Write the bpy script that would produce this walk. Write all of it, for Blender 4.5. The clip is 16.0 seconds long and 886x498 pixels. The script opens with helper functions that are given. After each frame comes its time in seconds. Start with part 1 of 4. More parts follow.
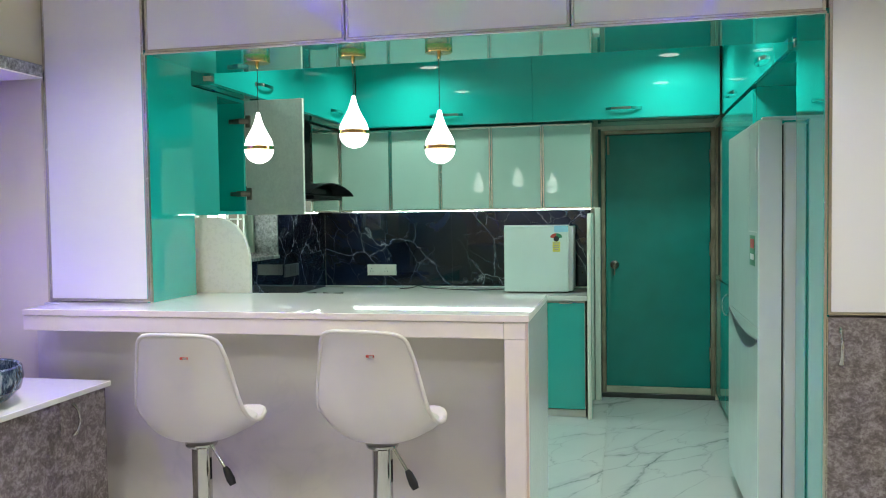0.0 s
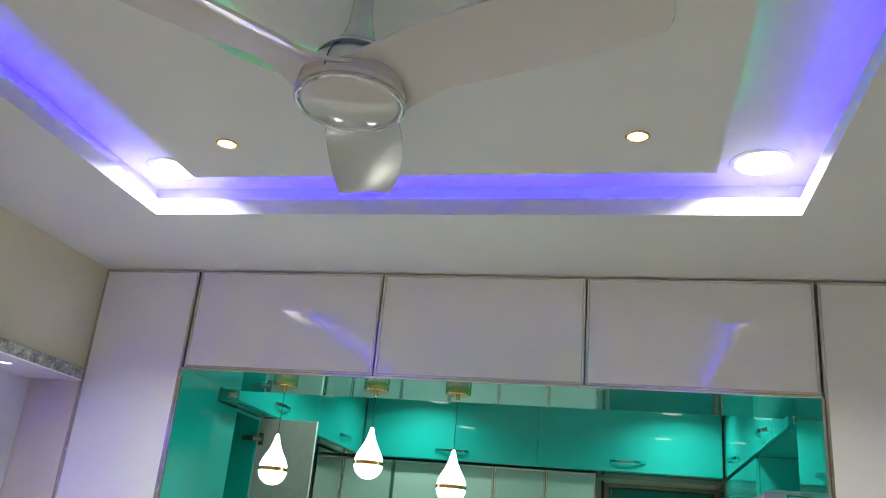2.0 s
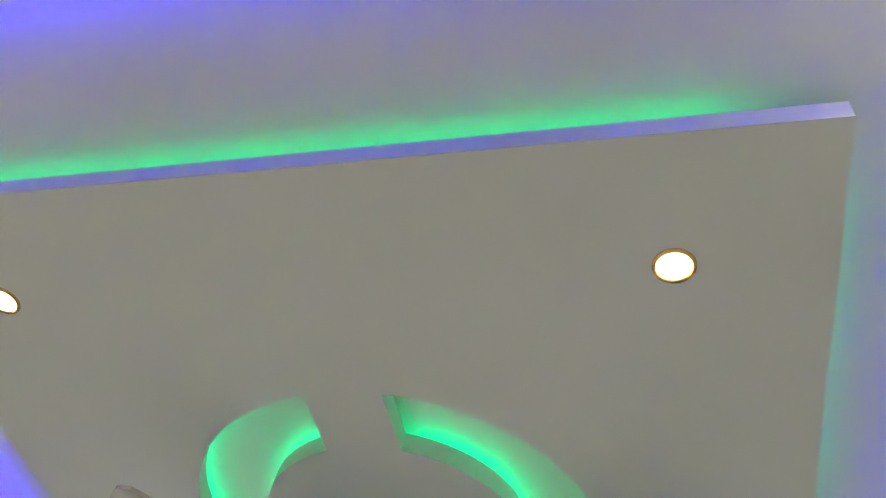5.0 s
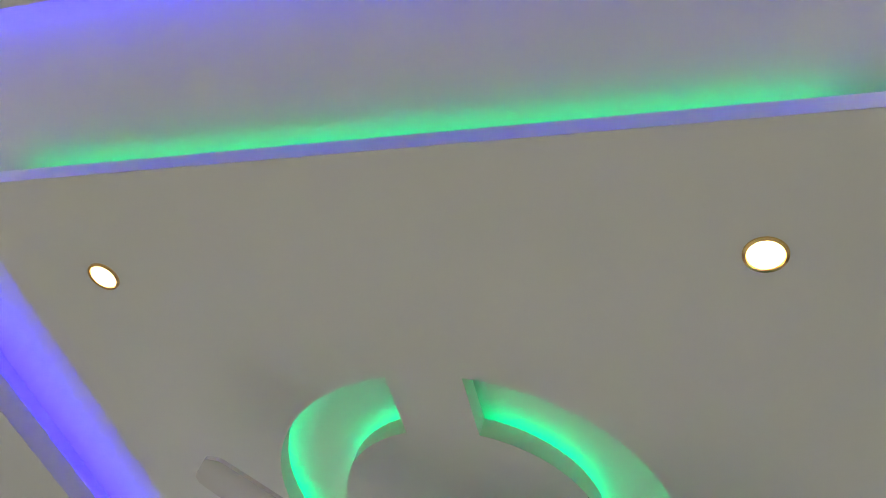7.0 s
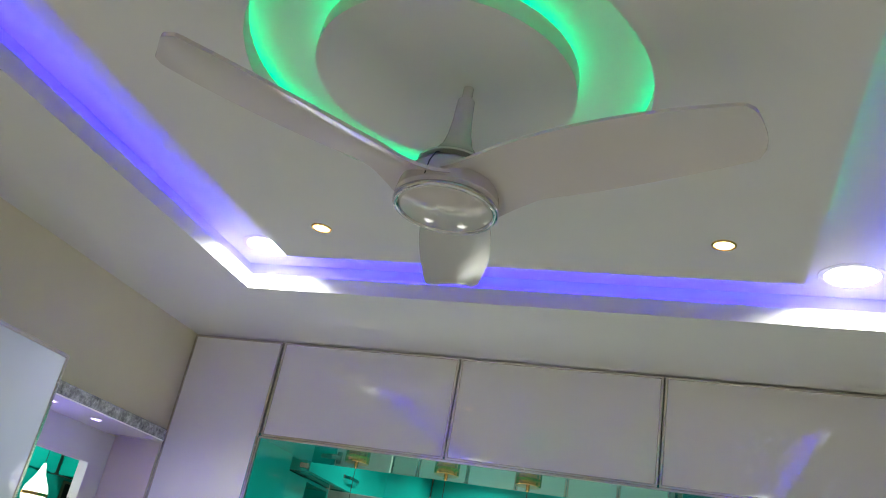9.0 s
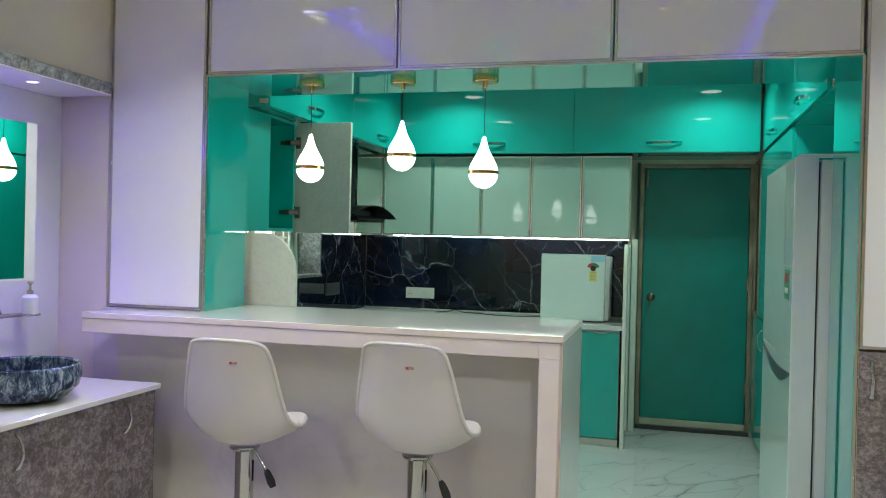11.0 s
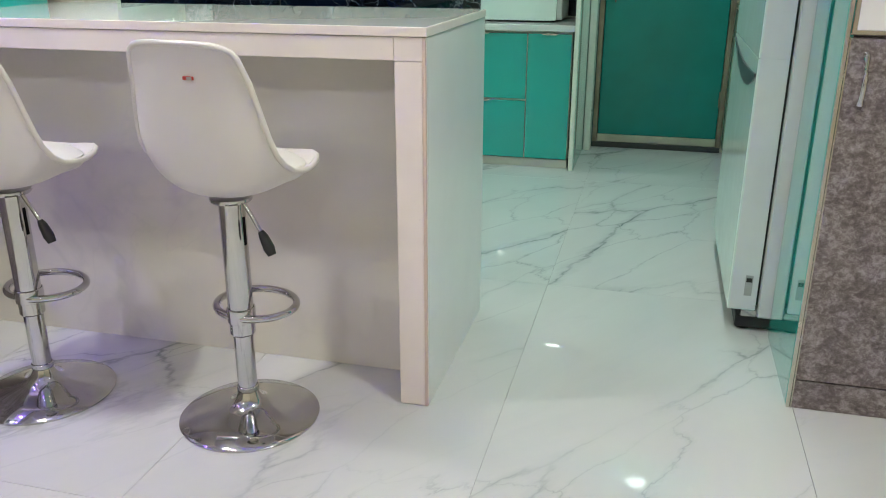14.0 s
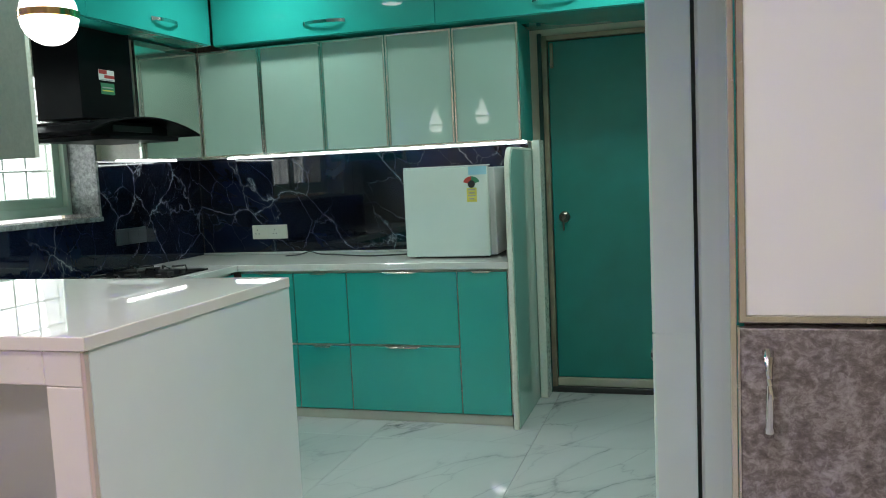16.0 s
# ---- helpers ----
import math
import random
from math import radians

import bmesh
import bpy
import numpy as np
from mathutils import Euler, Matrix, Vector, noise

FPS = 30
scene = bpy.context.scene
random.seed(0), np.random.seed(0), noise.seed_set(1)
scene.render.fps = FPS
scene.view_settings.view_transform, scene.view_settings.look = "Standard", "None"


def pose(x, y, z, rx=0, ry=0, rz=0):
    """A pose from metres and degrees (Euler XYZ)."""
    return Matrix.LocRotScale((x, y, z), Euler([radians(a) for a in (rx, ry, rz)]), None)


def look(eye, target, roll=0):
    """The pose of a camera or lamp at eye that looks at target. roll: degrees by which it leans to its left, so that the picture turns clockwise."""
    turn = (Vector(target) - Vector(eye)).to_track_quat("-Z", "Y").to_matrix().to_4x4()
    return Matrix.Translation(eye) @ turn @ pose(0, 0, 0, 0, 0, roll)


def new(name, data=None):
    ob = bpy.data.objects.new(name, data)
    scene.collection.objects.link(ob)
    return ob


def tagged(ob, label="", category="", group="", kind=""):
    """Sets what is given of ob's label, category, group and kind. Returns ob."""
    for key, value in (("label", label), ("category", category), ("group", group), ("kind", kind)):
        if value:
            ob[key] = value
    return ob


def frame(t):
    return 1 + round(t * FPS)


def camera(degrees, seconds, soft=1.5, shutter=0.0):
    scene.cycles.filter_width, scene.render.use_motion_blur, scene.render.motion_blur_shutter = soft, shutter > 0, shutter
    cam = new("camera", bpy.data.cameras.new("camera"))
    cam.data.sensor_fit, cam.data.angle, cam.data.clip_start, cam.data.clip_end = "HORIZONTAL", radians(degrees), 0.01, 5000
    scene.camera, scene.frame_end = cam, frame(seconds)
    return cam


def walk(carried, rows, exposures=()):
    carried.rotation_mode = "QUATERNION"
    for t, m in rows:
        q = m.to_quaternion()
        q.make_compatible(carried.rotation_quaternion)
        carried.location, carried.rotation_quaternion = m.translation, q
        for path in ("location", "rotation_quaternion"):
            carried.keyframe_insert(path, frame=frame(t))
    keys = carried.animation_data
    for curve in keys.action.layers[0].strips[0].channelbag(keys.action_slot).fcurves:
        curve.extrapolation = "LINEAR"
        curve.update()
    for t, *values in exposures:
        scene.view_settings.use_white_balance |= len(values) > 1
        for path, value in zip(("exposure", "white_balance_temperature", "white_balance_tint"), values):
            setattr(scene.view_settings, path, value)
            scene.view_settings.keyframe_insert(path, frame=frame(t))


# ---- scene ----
cam = camera(56.7, 16.0, soft=1.0)
PATH = [
    (0, (0.685, -0.031, 1.441), (0.258, 1.921, 1.356), -0.8),
    (0.5, (0.686, -0.127, 1.454), (0.299, 1.833, 1.555), 0.2),
    (1, (0.676, -0.167, 1.455), (0.33, 1.777, 1.771), 1.7),
    (1.5, (0.655, -0.187, 1.452), (0.299, 1.715, 1.958), 3.3),
    (2, (0.642, -0.214, 1.464), (0.216, 1.615, 2.152), 5.2),
    (2.5, (0.676, -0.245, 1.487), (0.124, 1.495, 2.302), 7.1),
    (3, (0.713, -0.292, 1.502), (0.083, 1.363, 2.433), 7.8),
    (3.5, (0.693, -0.355, 1.523), (0.083, 1.188, 2.64), 7.7),
    (4, (0.657, -0.402, 1.56), (0.117, 1.019, 2.86), 8.7),
    (4.5, (0.648, -0.41, 1.56), (0.16, 0.862, 3.024), 11.4),
    (4.7, (0.654, -0.422, 1.572), (0.167, 0.79, 3.087), 13.1),
    (6.8, (0.653, -0.44, 1.555), (0.033, 0.618, 3.135), 22.9),
    (7, (0.635, -0.424, 1.548), (-0.031, 0.709, 3.055), 21.6),
    (7.5, (0.606, -0.381, 1.526), (-0.109, 0.935, 2.851), 17.9),
    (8, (0.603, -0.341, 1.528), (-0.088, 1.153, 2.663), 15.3),
    (8.5, (0.602, -0.324, 1.513), (-0.037, 1.296, 2.497), 13.2),
    (9, (0.627, -0.303, 1.504), (0.022, 1.419, 2.324), 11.0),
    (9.5, (0.646, -0.272, 1.494), (0.061, 1.551, 2.072), 8.6),
    (10, (0.665, -0.252, 1.483), (0.103, 1.646, 1.77), 6.3),
    (10.2, (0.691, -0.221, 1.467), (0.133, 1.689, 1.667), 5.4),
    (12.3, (0.7, 0.085, 1.365), (0.227, 2.013, 1.114), -3.9),
    (12.5, (0.675, 0.178, 1.36), (0.189, 2.093, 1.051), -4.1),
    (13, (0.738, 0.388, 1.308), (0.221, 2.253, 0.804), -3.4),
    (13.5, (0.866, 0.58, 1.272), (0.386, 2.399, 0.593), -0.6),
    (14, (0.936, 0.782, 1.259), (0.463, 2.603, 0.579), 0.0),
    (14.5, (1.008, 1.006, 1.25), (0.479, 2.853, 0.696), -0.1),
    (15, (1.165, 1.234, 1.287), (0.502, 3.088, 0.938), -1.6),
    (15.4, (1.252, 1.398, 1.301), (0.549, 3.26, 1.102), -2.1),
    (15.5, (1.269, 1.444, 1.302), (0.578, 3.313, 1.125), -2.0),
    (16, (1.323, 1.717, 1.327), (0.744, 3.623, 1.138), -2.7),
]
walk(cam, [(t, look(eye, target, roll)) for t, eye, target, roll in PATH],
     exposures=[(0.0, 0.44, 6500, 3), (1.0, 0.29, 6500, 3), (2.0, 0.15, 6500, 4), (3.5, 0.06, 6500, 3), (7.0, 0.04, 6500, 4), (8.5, 0.04, 6500, 3), (10.0, 0.04, 6500, 0), (12.5, 0.34, 6500, 4), (14.5, 0.46, 6500, 6), (15.2, 0.24, 6500, 12), (16.0, 0.14, 6500, 14)])

# ---- world ----
world = bpy.data.worlds.new("World")
scene.world = world
world.use_nodes = True
sky_tex = world.node_tree.nodes.new("ShaderNodeTexSky")
sky_tex.sky_type, sky_tex.sun_disc, sky_tex.sun_elevation, sky_tex.sun_rotation = "NISHITA", False, radians(40), radians(250)
world.node_tree.links.new(sky_tex.outputs[0], world.node_tree.nodes["Background"].inputs["Color"])
world.node_tree.nodes["Background"].inputs["Strength"].default_value = 0.08

# ---- small building helpers ----


def thing(name, at, label, category, group="", kind=""):
    ob = new(name)
    ob.location = at
    return tagged(ob, label, category, group, kind)


def part(name, bm, material, parent=None, label="", smooth=True):
    """One bmesh, in world metres, as one mesh object under a thing or a part."""
    me = bpy.data.meshes.new(name)
    bm.to_mesh(me)
    bm.free()
    me.materials.append(material)
    if smooth:
        me.shade_smooth()
        me.set_sharp_from_angle(angle=radians(27))
    ob = new(name, me)
    if parent is not None:
        ob.parent = parent
        if parent.type == "EMPTY":
            ob.matrix_parent_inverse = Matrix.Translation(parent.location).inverted()
    if label:
        ob["label"] = label
    return ob


def box(x0, x1, y0, y1, z0, z1, bev=0.0, bm=None, seg=1):
    own = bmesh.new()
    bmesh.ops.create_cube(own, size=1.0, matrix=Matrix.LocRotScale(((x0 + x1) / 2, (y0 + y1) / 2, (z0 + z1) / 2), None, (x1 - x0, y1 - y0, z1 - z0)))
    if bev > 0:
        bmesh.ops.bevel(own, geom=own.edges[:], offset=bev, segments=seg, affect="EDGES")
    return merge(bm, own)


def merge(bm, own):
    if bm is None:
        return own
    me = bpy.data.meshes.new("tmp")
    own.to_mesh(me)
    own.free()
    bm.from_mesh(me)
    bpy.data.meshes.remove(me)
    return bm


def lathe(profile, centre=(0, 0, 0), seg=32, bm=None, turn=None):
    """A solid of revolution about z from (radius, z) pairs."""
    own = bmesh.new()
    rings = []
    for r, z in profile:
        if r < 1e-5:
            rings.append([own.verts.new((0, 0, z))])
        else:
            rings.append([own.verts.new((r * math.cos(a), r * math.sin(a), z)) for a in (2 * math.pi * i / seg for i in range(seg))])
    for a, b in zip(rings, rings[1:]):
        for i in range(seg):
            j = (i + 1) % seg
            f = [a[i % len(a)], a[j % len(a)], b[j % len(b)], b[i % len(b)]]
            f = list(dict.fromkeys(f))
            if len(f) > 2:
                own.faces.new(f)
    m = Matrix.Translation(centre) @ (turn.to_4x4() if turn is not None else Matrix())
    bmesh.ops.transform(own, matrix=m, verts=own.verts)
    bmesh.ops.recalc_face_normals(own, faces=own.faces)
    return merge(bm, own)


def tube(points, radius, seg=10, closed=False, bm=None, flat=1.0):
    """A round bar along points."""
    own = bmesh.new()
    seg = max(seg, 14)
    pts = [Vector(p) for p in points]
    n = len(pts)
    rings = []
    up = Vector((0.13, 0.21, 0.97))
    for i, p in enumerate(pts):
        a = pts[(i - 1) % n] if closed or i else p
        b = pts[(i + 1) % n] if closed or i < n - 1 else p
        d = (b - a).normalized()
        u = up.cross(d).normalized()
        v = d.cross(u)
        r = radius[i] if isinstance(radius, (list, tuple)) else radius
        rings.append([own.verts.new(p + u * (r * math.cos(t)) + v * (r * flat * math.sin(t))) for t in (2 * math.pi * k / seg for k in range(seg))])
    for i in range(n if closed else n - 1):
        a, b = rings[i], rings[(i + 1) % n]
        for k in range(seg):
            own.faces.new((a[k], a[(k + 1) % seg], b[(k + 1) % seg], b[k]))
    if not closed:
        own.faces.new(rings[0][::-1])
        own.faces.new(rings[-1])
    bmesh.ops.recalc_face_normals(own, faces=own.faces)
    return merge(bm, own)


def prism(outline, axis, lo, hi, bev=0.0, bm=None):
    """An outline of 2D points drawn out along an axis. x: (y, z); y: (x, z); z: (x, y)."""
    own = bmesh.new()
    put = {"x": lambda p, h: (h, p[0], p[1]), "y": lambda p, h: (p[0], h, p[1]), "z": lambda p, h: (p[0], p[1], h)}[axis]
    a = [own.verts.new(put(p, lo)) for p in outline]
    b = [own.verts.new(put(p, hi)) for p in outline]
    fa, fb = own.faces.new(a), own.faces.new(b[::-1])
    n = len(a)
    for i in range(n):
        own.faces.new((a[i], b[i], b[(i + 1) % n], a[(i + 1) % n]))
    bmesh.ops.recalc_face_normals(own, faces=own.faces)
    if bev > 0:
        bmesh.ops.bevel(own, geom=list({e for f in (fa, fb) for e in f.edges}), offset=bev, segments=1, affect="EDGES")
    return merge(bm, own)


def rect_frame(axis, at, thick, a0, a1, b0, b1, w, bev=0.0015):
    """One mitred frame round a rectangle that stands in the plane axis = at."""
    own = bmesh.new()
    put = (lambda p, h: (p[0], h, p[1])) if axis == "y" else (lambda p, h: (h, p[0], p[1]))
    outer = ((a0, b0), (a1, b0), (a1, b1), (a0, b1))
    inner = ((a0 + w, b0 + w), (a1 - w, b0 + w), (a1 - w, b1 - w), (a0 + w, b1 - w))
    lo_o, lo_i, hi_o, hi_i = [[own.verts.new(put(p, h)) for p in loop] for h, loop in ((at, outer), (at, inner), (at + thick, outer), (at + thick, inner))]
    for i in range(4):
        j = (i + 1) % 4
        for f in ((lo_o[i], lo_o[j], lo_i[j], lo_i[i]), (hi_o[i], hi_o[j], hi_i[j], hi_i[i]), (lo_o[i], lo_o[j], hi_o[j], hi_o[i]), (lo_i[i], lo_i[j], hi_i[j], hi_i[i])):
            own.faces.new(f)
    bmesh.ops.recalc_face_normals(own, faces=own.faces)
    if bev > 0:
        sharp = [e for e in own.edges if e.calc_face_angle(0) > 0.5]
        bmesh.ops.bevel(own, geom=sharp, offset=bev, segments=1, affect="EDGES")
    return own


# ---- materials ----


def material(name):
    m = bpy.data.materials.new(name)
    m.use_nodes = True
    nt = m.node_tree
    return m, nt, nt.nodes["Principled BSDF"]


def node(nt, kind, **values):
    n = nt.nodes.new(kind)
    for k, v in values.items():
        n.inputs[k.replace("_", " ")].default_value = v
    return n


def coords(nt, scale=(1, 1, 1), per_object=False, turn=0.0, axis="Z"):
    g = nt.nodes.new("ShaderNodeNewGeometry")
    mp = nt.nodes.new("ShaderNodeMapping")
    mp.inputs["Scale"].default_value = scale
    rot = nt.nodes.new("ShaderNodeVectorRotate")
    rot.rotation_type = axis + "_AXIS"
    rot.inputs["Angle"].default_value = radians(turn)
    nt.links.new(g.outputs["Position"], rot.inputs["Vector"])
    nt.links.new(rot.outputs[0], mp.inputs["Vector"])
    if per_object:
        info = nt.nodes.new("ShaderNodeObjectInfo")
        mul = nt.nodes.new("ShaderNodeVectorMath")
        mul.operation = "SCALE"
        mul.inputs[0].default_value = (7.1, 5.3, 3.7)
        nt.links.new(info.outputs["Random"], mul.inputs["Scale"])
        nt.links.new(mul.outputs[0], mp.inputs["Location"])
    return mp.outputs[0]


def noise_tex(nt, vec, scale, detail=4.0, rough=0.55, dist=0.0):
    n = node(nt, "ShaderNodeTexNoise", Scale=scale, Detail=detail, Roughness=rough, Distortion=dist)
    nt.links.new(vec, n.inputs["Vector"])
    return n.outputs["Fac"]


def ramp(nt, fac, stops):
    r = nt.nodes.new("ShaderNodeValToRGB")
    while len(r.color_ramp.elements) < len(stops):
        r.color_ramp.elements.new(0.5)
    for e, (p, c) in zip(r.color_ramp.elements, stops):
        e.position, e.color = p, (*c, 1) if len(c) == 3 else c
    nt.links.new(fac, r.inputs["Fac"])
    return r.outputs["Color"]


def bump(nt, bsdf, height, strength, dist=0.002):
    b = node(nt, "ShaderNodeBump", Strength=strength, Distance=dist)
    nt.links.new(height, b.inputs["Height"])
    nt.links.new(b.outputs[0], bsdf.inputs["Normal"])


def surface(name, colour, rough=0.5, metal=0.0, vary=0.06, scale=6.0, grain=60.0, relief=0.05, coat=0.0, stretch=(1, 1, 1), smudge=0.06):
    """Paint, lacquer, plastic or metal: a broad mottling, a fine grain, uneven gloss."""
    m, nt, b = material(name)
    vec = coords(nt, stretch)
    broad = noise_tex(nt, vec, scale, 3.0)
    lo = tuple(c * (1 - vary) for c in colour)
    hi = tuple(min(1.0, c * (1 + vary)) for c in colour)
    nt.links.new(ramp(nt, broad, ((0.3, lo), (0.7, hi))), b.inputs["Base Color"])
    fine = noise_tex(nt, vec, grain, 5.0)
    mr = node(nt, "ShaderNodeMapRange")
    mr.inputs["To Min"].default_value = max(0.01, rough - smudge)
    mr.inputs["To Max"].default_value = rough + smudge
    nt.links.new(fine, mr.inputs["Value"])
    nt.links.new(mr.outputs[0], b.inputs["Roughness"])
    b.inputs["Metallic"].default_value = metal
    b.inputs["Specular IOR Level"].default_value = 0.5 + 0.5 * coat
    if relief:
        bump(nt, b, fine, relief)
    return m


def glow(name, colour, strength):
    m, nt, b = material(name)
    b.inputs["Base Color"].default_value = (*colour, 1)
    b.inputs["Emission Color"].default_value = (*colour, 1)
    b.inputs["Emission Strength"].default_value = strength
    return m


def marble(name, base, cloud, vein, vein_scale=0.9, rough=0.06, per_object=False, width=0.018, amount=1.0, squash=(1.0, 0.62, 1.0), turn=0.0, cover=0.45, crack=False, halo=0.0, axis="Z", ragged=0.0):
    """Polished stone: soft clouds and thin wandering veins."""
    m, nt, b = material(name)
    vec = coords(nt, squash, per_object, turn, axis)
    clouds = ramp(nt, noise_tex(nt, vec, 1.7, 6.0, 0.6, 0.6), ((0.35, base), (0.7, cloud)))
    masks = []
    for sc, wd, seed in ((vein_scale, width, 0.0), (vein_scale * 2.1, width * 0.55, 4.0)):
        off = node(nt, "ShaderNodeVectorMath")
        off.inputs[1].default_value = (seed, seed * 1.7, seed * 0.6)
        nt.links.new(vec, off.inputs[0])
        if crack:
            warp = node(nt, "ShaderNodeTexNoise", Scale=sc * 1.3, Detail=6.0, Roughness=0.62)
            nt.links.new(off.outputs[0], warp.inputs["Vector"])
            push = node(nt, "ShaderNodeVectorMath")
            push.operation = "MULTIPLY_ADD"
            push.inputs[1].default_value = (0.55 / sc, 0.55 / sc, 0.55 / sc)
            nt.links.new(warp.outputs["Color"], push.inputs[0])
            nt.links.new(off.outputs[0], push.inputs[2])
            cell = node(nt, "ShaderNodeTexVoronoi", Scale=sc)
            cell.feature = "DISTANCE_TO_EDGE"
            nt.links.new(push.outputs[0], cell.inputs["Vector"])
            tone = (halo, halo, halo)
            masks.append(ramp(nt, cell.outputs["Distance"], ((0.0, (1, 1, 1)), (wd, tone), (wd * (4.0 if halo else 1.4), (0, 0, 0)))))
            continue
        f = noise_tex(nt, off.outputs[0], sc, 5.0, 0.52, 1.1)
        d = node(nt, "ShaderNodeMath")
        d.operation = "SUBTRACT"
        d.inputs[1].default_value = 0.5
        nt.links.new(f, d.inputs[0])
        a = node(nt, "ShaderNodeMath")
        a.operation = "ABSOLUTE"
        nt.links.new(d.outputs[0], a.inputs[0])
        masks.append(ramp(nt, a.outputs[0], ((0.0, (1, 1, 1)), (wd, (0, 0, 0)))))
    patch = ramp(nt, noise_tex(nt, vec, 1.3, 2.0), ((cover, (0, 0, 0)), (cover + 0.17, (amount, amount, amount))))
    both = node(nt, "ShaderNodeMix")
    both.data_type, both.blend_type = "RGBA", "LIGHTEN"
    both.inputs["Factor"].default_value = 0.6
    nt.links.new(masks[0], both.inputs["A"])
    nt.links.new(masks[1], both.inputs["B"])
    fac = node(nt, "ShaderNodeMath")
    fac.operation = "MULTIPLY"
    nt.links.new(both.outputs["Result"], fac.inputs[0])
    nt.links.new(patch, fac.inputs[1])
    mix = node(nt, "ShaderNodeMix")
    mix.data_type = "RGBA"
    strength = fac.outputs[0]
    if ragged:
        worn = node(nt, "ShaderNodeMath")
        worn.operation = "MULTIPLY"
        lo = 1.0 - ragged
        nt.links.new(strength, worn.inputs[0])
        nt.links.new(ramp(nt, noise_tex(nt, vec, 11.0, 5.0, 0.65), ((0.40, (lo, lo, lo)), (0.60, (1, 1, 1)))), worn.inputs[1])
        strength = worn.outputs[0]
    nt.links.new(strength, mix.inputs["Factor"])
    nt.links.new(clouds, mix.inputs["A"])
    mix.inputs["B"].default_value = (*vein, 1)
    nt.links.new(mix.outputs["Result"], b.inputs["Base Color"])
    gl = node(nt, "ShaderNodeMapRange")
    gl.inputs["To Min"].default_value, gl.inputs["To Max"].default_value = max(0.01, rough - 0.03), rough + 0.02
    nt.links.new(noise_tex(nt, vec, 9.0, 4.0), gl.inputs["Value"])
    nt.links.new(gl.outputs[0], b.inputs["Roughness"])
    return m


def mottled(name, stops, scale=14.0, rough=0.45, stretch=(1, 1, 1), relief=0.15, swirl=0.2):
    """Stone-look laminate or granite, in three or more tones."""
    m, nt, b = material(name)
    vec = coords(nt, stretch)
    big = noise_tex(nt, vec, scale * 0.3, 8.0, 0.7, swirl * 1.5)
    small = noise_tex(nt, vec, scale, 8.0, 0.75, swirl)
    mix = node(nt, "ShaderNodeMath")
    mix.operation = "MULTIPLY_ADD"
    mix.inputs[1].default_value = 0.55
    half = node(nt, "ShaderNodeMath")
    half.operation = "MULTIPLY"
    half.inputs[1].default_value = 0.45
    nt.links.new(small, mix.inputs[0])
    nt.links.new(big, half.inputs[0])
    nt.links.new(half.outputs[0], mix.inputs[2])
    nt.links.new(ramp(nt, mix.outputs[0], stops), b.inputs["Base Color"])
    b.inputs["Roughness"].default_value = rough
    bump(nt, b, small, relief)
    return m


def clear_glass(name, tint=(0.9, 0.97, 0.95)):
    m, nt, b = material(name)
    b.inputs["Base Color"].default_value = (*tint, 1)
    b.inputs["Transmission Weight"].default_value = 1.0
    b.inputs["Roughness"].default_value = 0.02
    return m


WHITE_PAINT = surface("ceiling paint", (0.74, 0.73, 0.71), 0.75, vary=0.03, scale=1.4, grain=90, relief=0.06)
CREAM = surface("cream wall paint", (0.72, 0.66, 0.53), 0.7, vary=0.04, scale=1.8, grain=120, relief=0.08)
WHITE_GLASS = surface("white back-painted glass", (0.84, 0.82, 0.83), 0.006, vary=0.02, scale=2.0, grain=8, relief=0, coat=1.0, smudge=0.002)
TEAL = surface("teal gloss laminate", (0.020, 0.40, 0.35), 0.022, vary=0.06, scale=2.0, grain=9, relief=0, coat=0.6, smudge=0.008)
TEAL_GLASS = surface("teal back-painted glass", (0.020, 0.44, 0.385), 0.014, vary=0.03, scale=2.0, grain=9, relief=0, coat=1.0, smudge=0.004)
TEAL_GLASS.node_tree.nodes["Principled BSDF"].inputs["Coat Weight"].default_value = 1.0
TEAL_GLASS.node_tree.nodes["Principled BSDF"].inputs["Coat Roughness"].default_value = 0.01
TEAL_DARK = surface("teal door paint", (0.005, 0.20, 0.175), 0.32, vary=0.14, scale=3.0, grain=40, relief=0.08)
MINT = surface("pale mint glass", (0.375, 0.52, 0.46), 0.014, vary=0.04, scale=2.0, grain=10, relief=0, coat=0.3, smudge=0.004)
ALU = surface("brushed champagne aluminium", (0.66, 0.62, 0.56), 0.26, 1.0, vary=0.03, scale=4, grain=40, relief=0, smudge=0.04)
CHROME = surface("chrome", (0.60, 0.595, 0.59), 0.07, 1.0, vary=0.03, grain=20, relief=0, smudge=0.04)
GOLD = surface("polished brass", (0.75, 0.5, 0.2), 0.16, 1.0, vary=0.1, grain=60, relief=0.03)
BLACK = surface("black enamel", (0.005, 0.005, 0.006), 0.34, vary=0.2, grain=30, relief=0, smudge=0.06, coat=-0.9)
RUBBER = surface("black plastic", (0.015, 0.015, 0.016), 0.5, vary=0.2)
HINGE = surface("dark nickel", (0.16, 0.14, 0.12), 0.3, 0.9, vary=0.2)
WHITE_PLASTIC = surface("white moulded plastic", (0.70, 0.655, 0.625), 0.32, vary=0.02, grain=90, relief=0.04)
CUSHION = surface("white leatherette", (0.72, 0.69, 0.66), 0.42, vary=0.03, grain=260, relief=0.25)
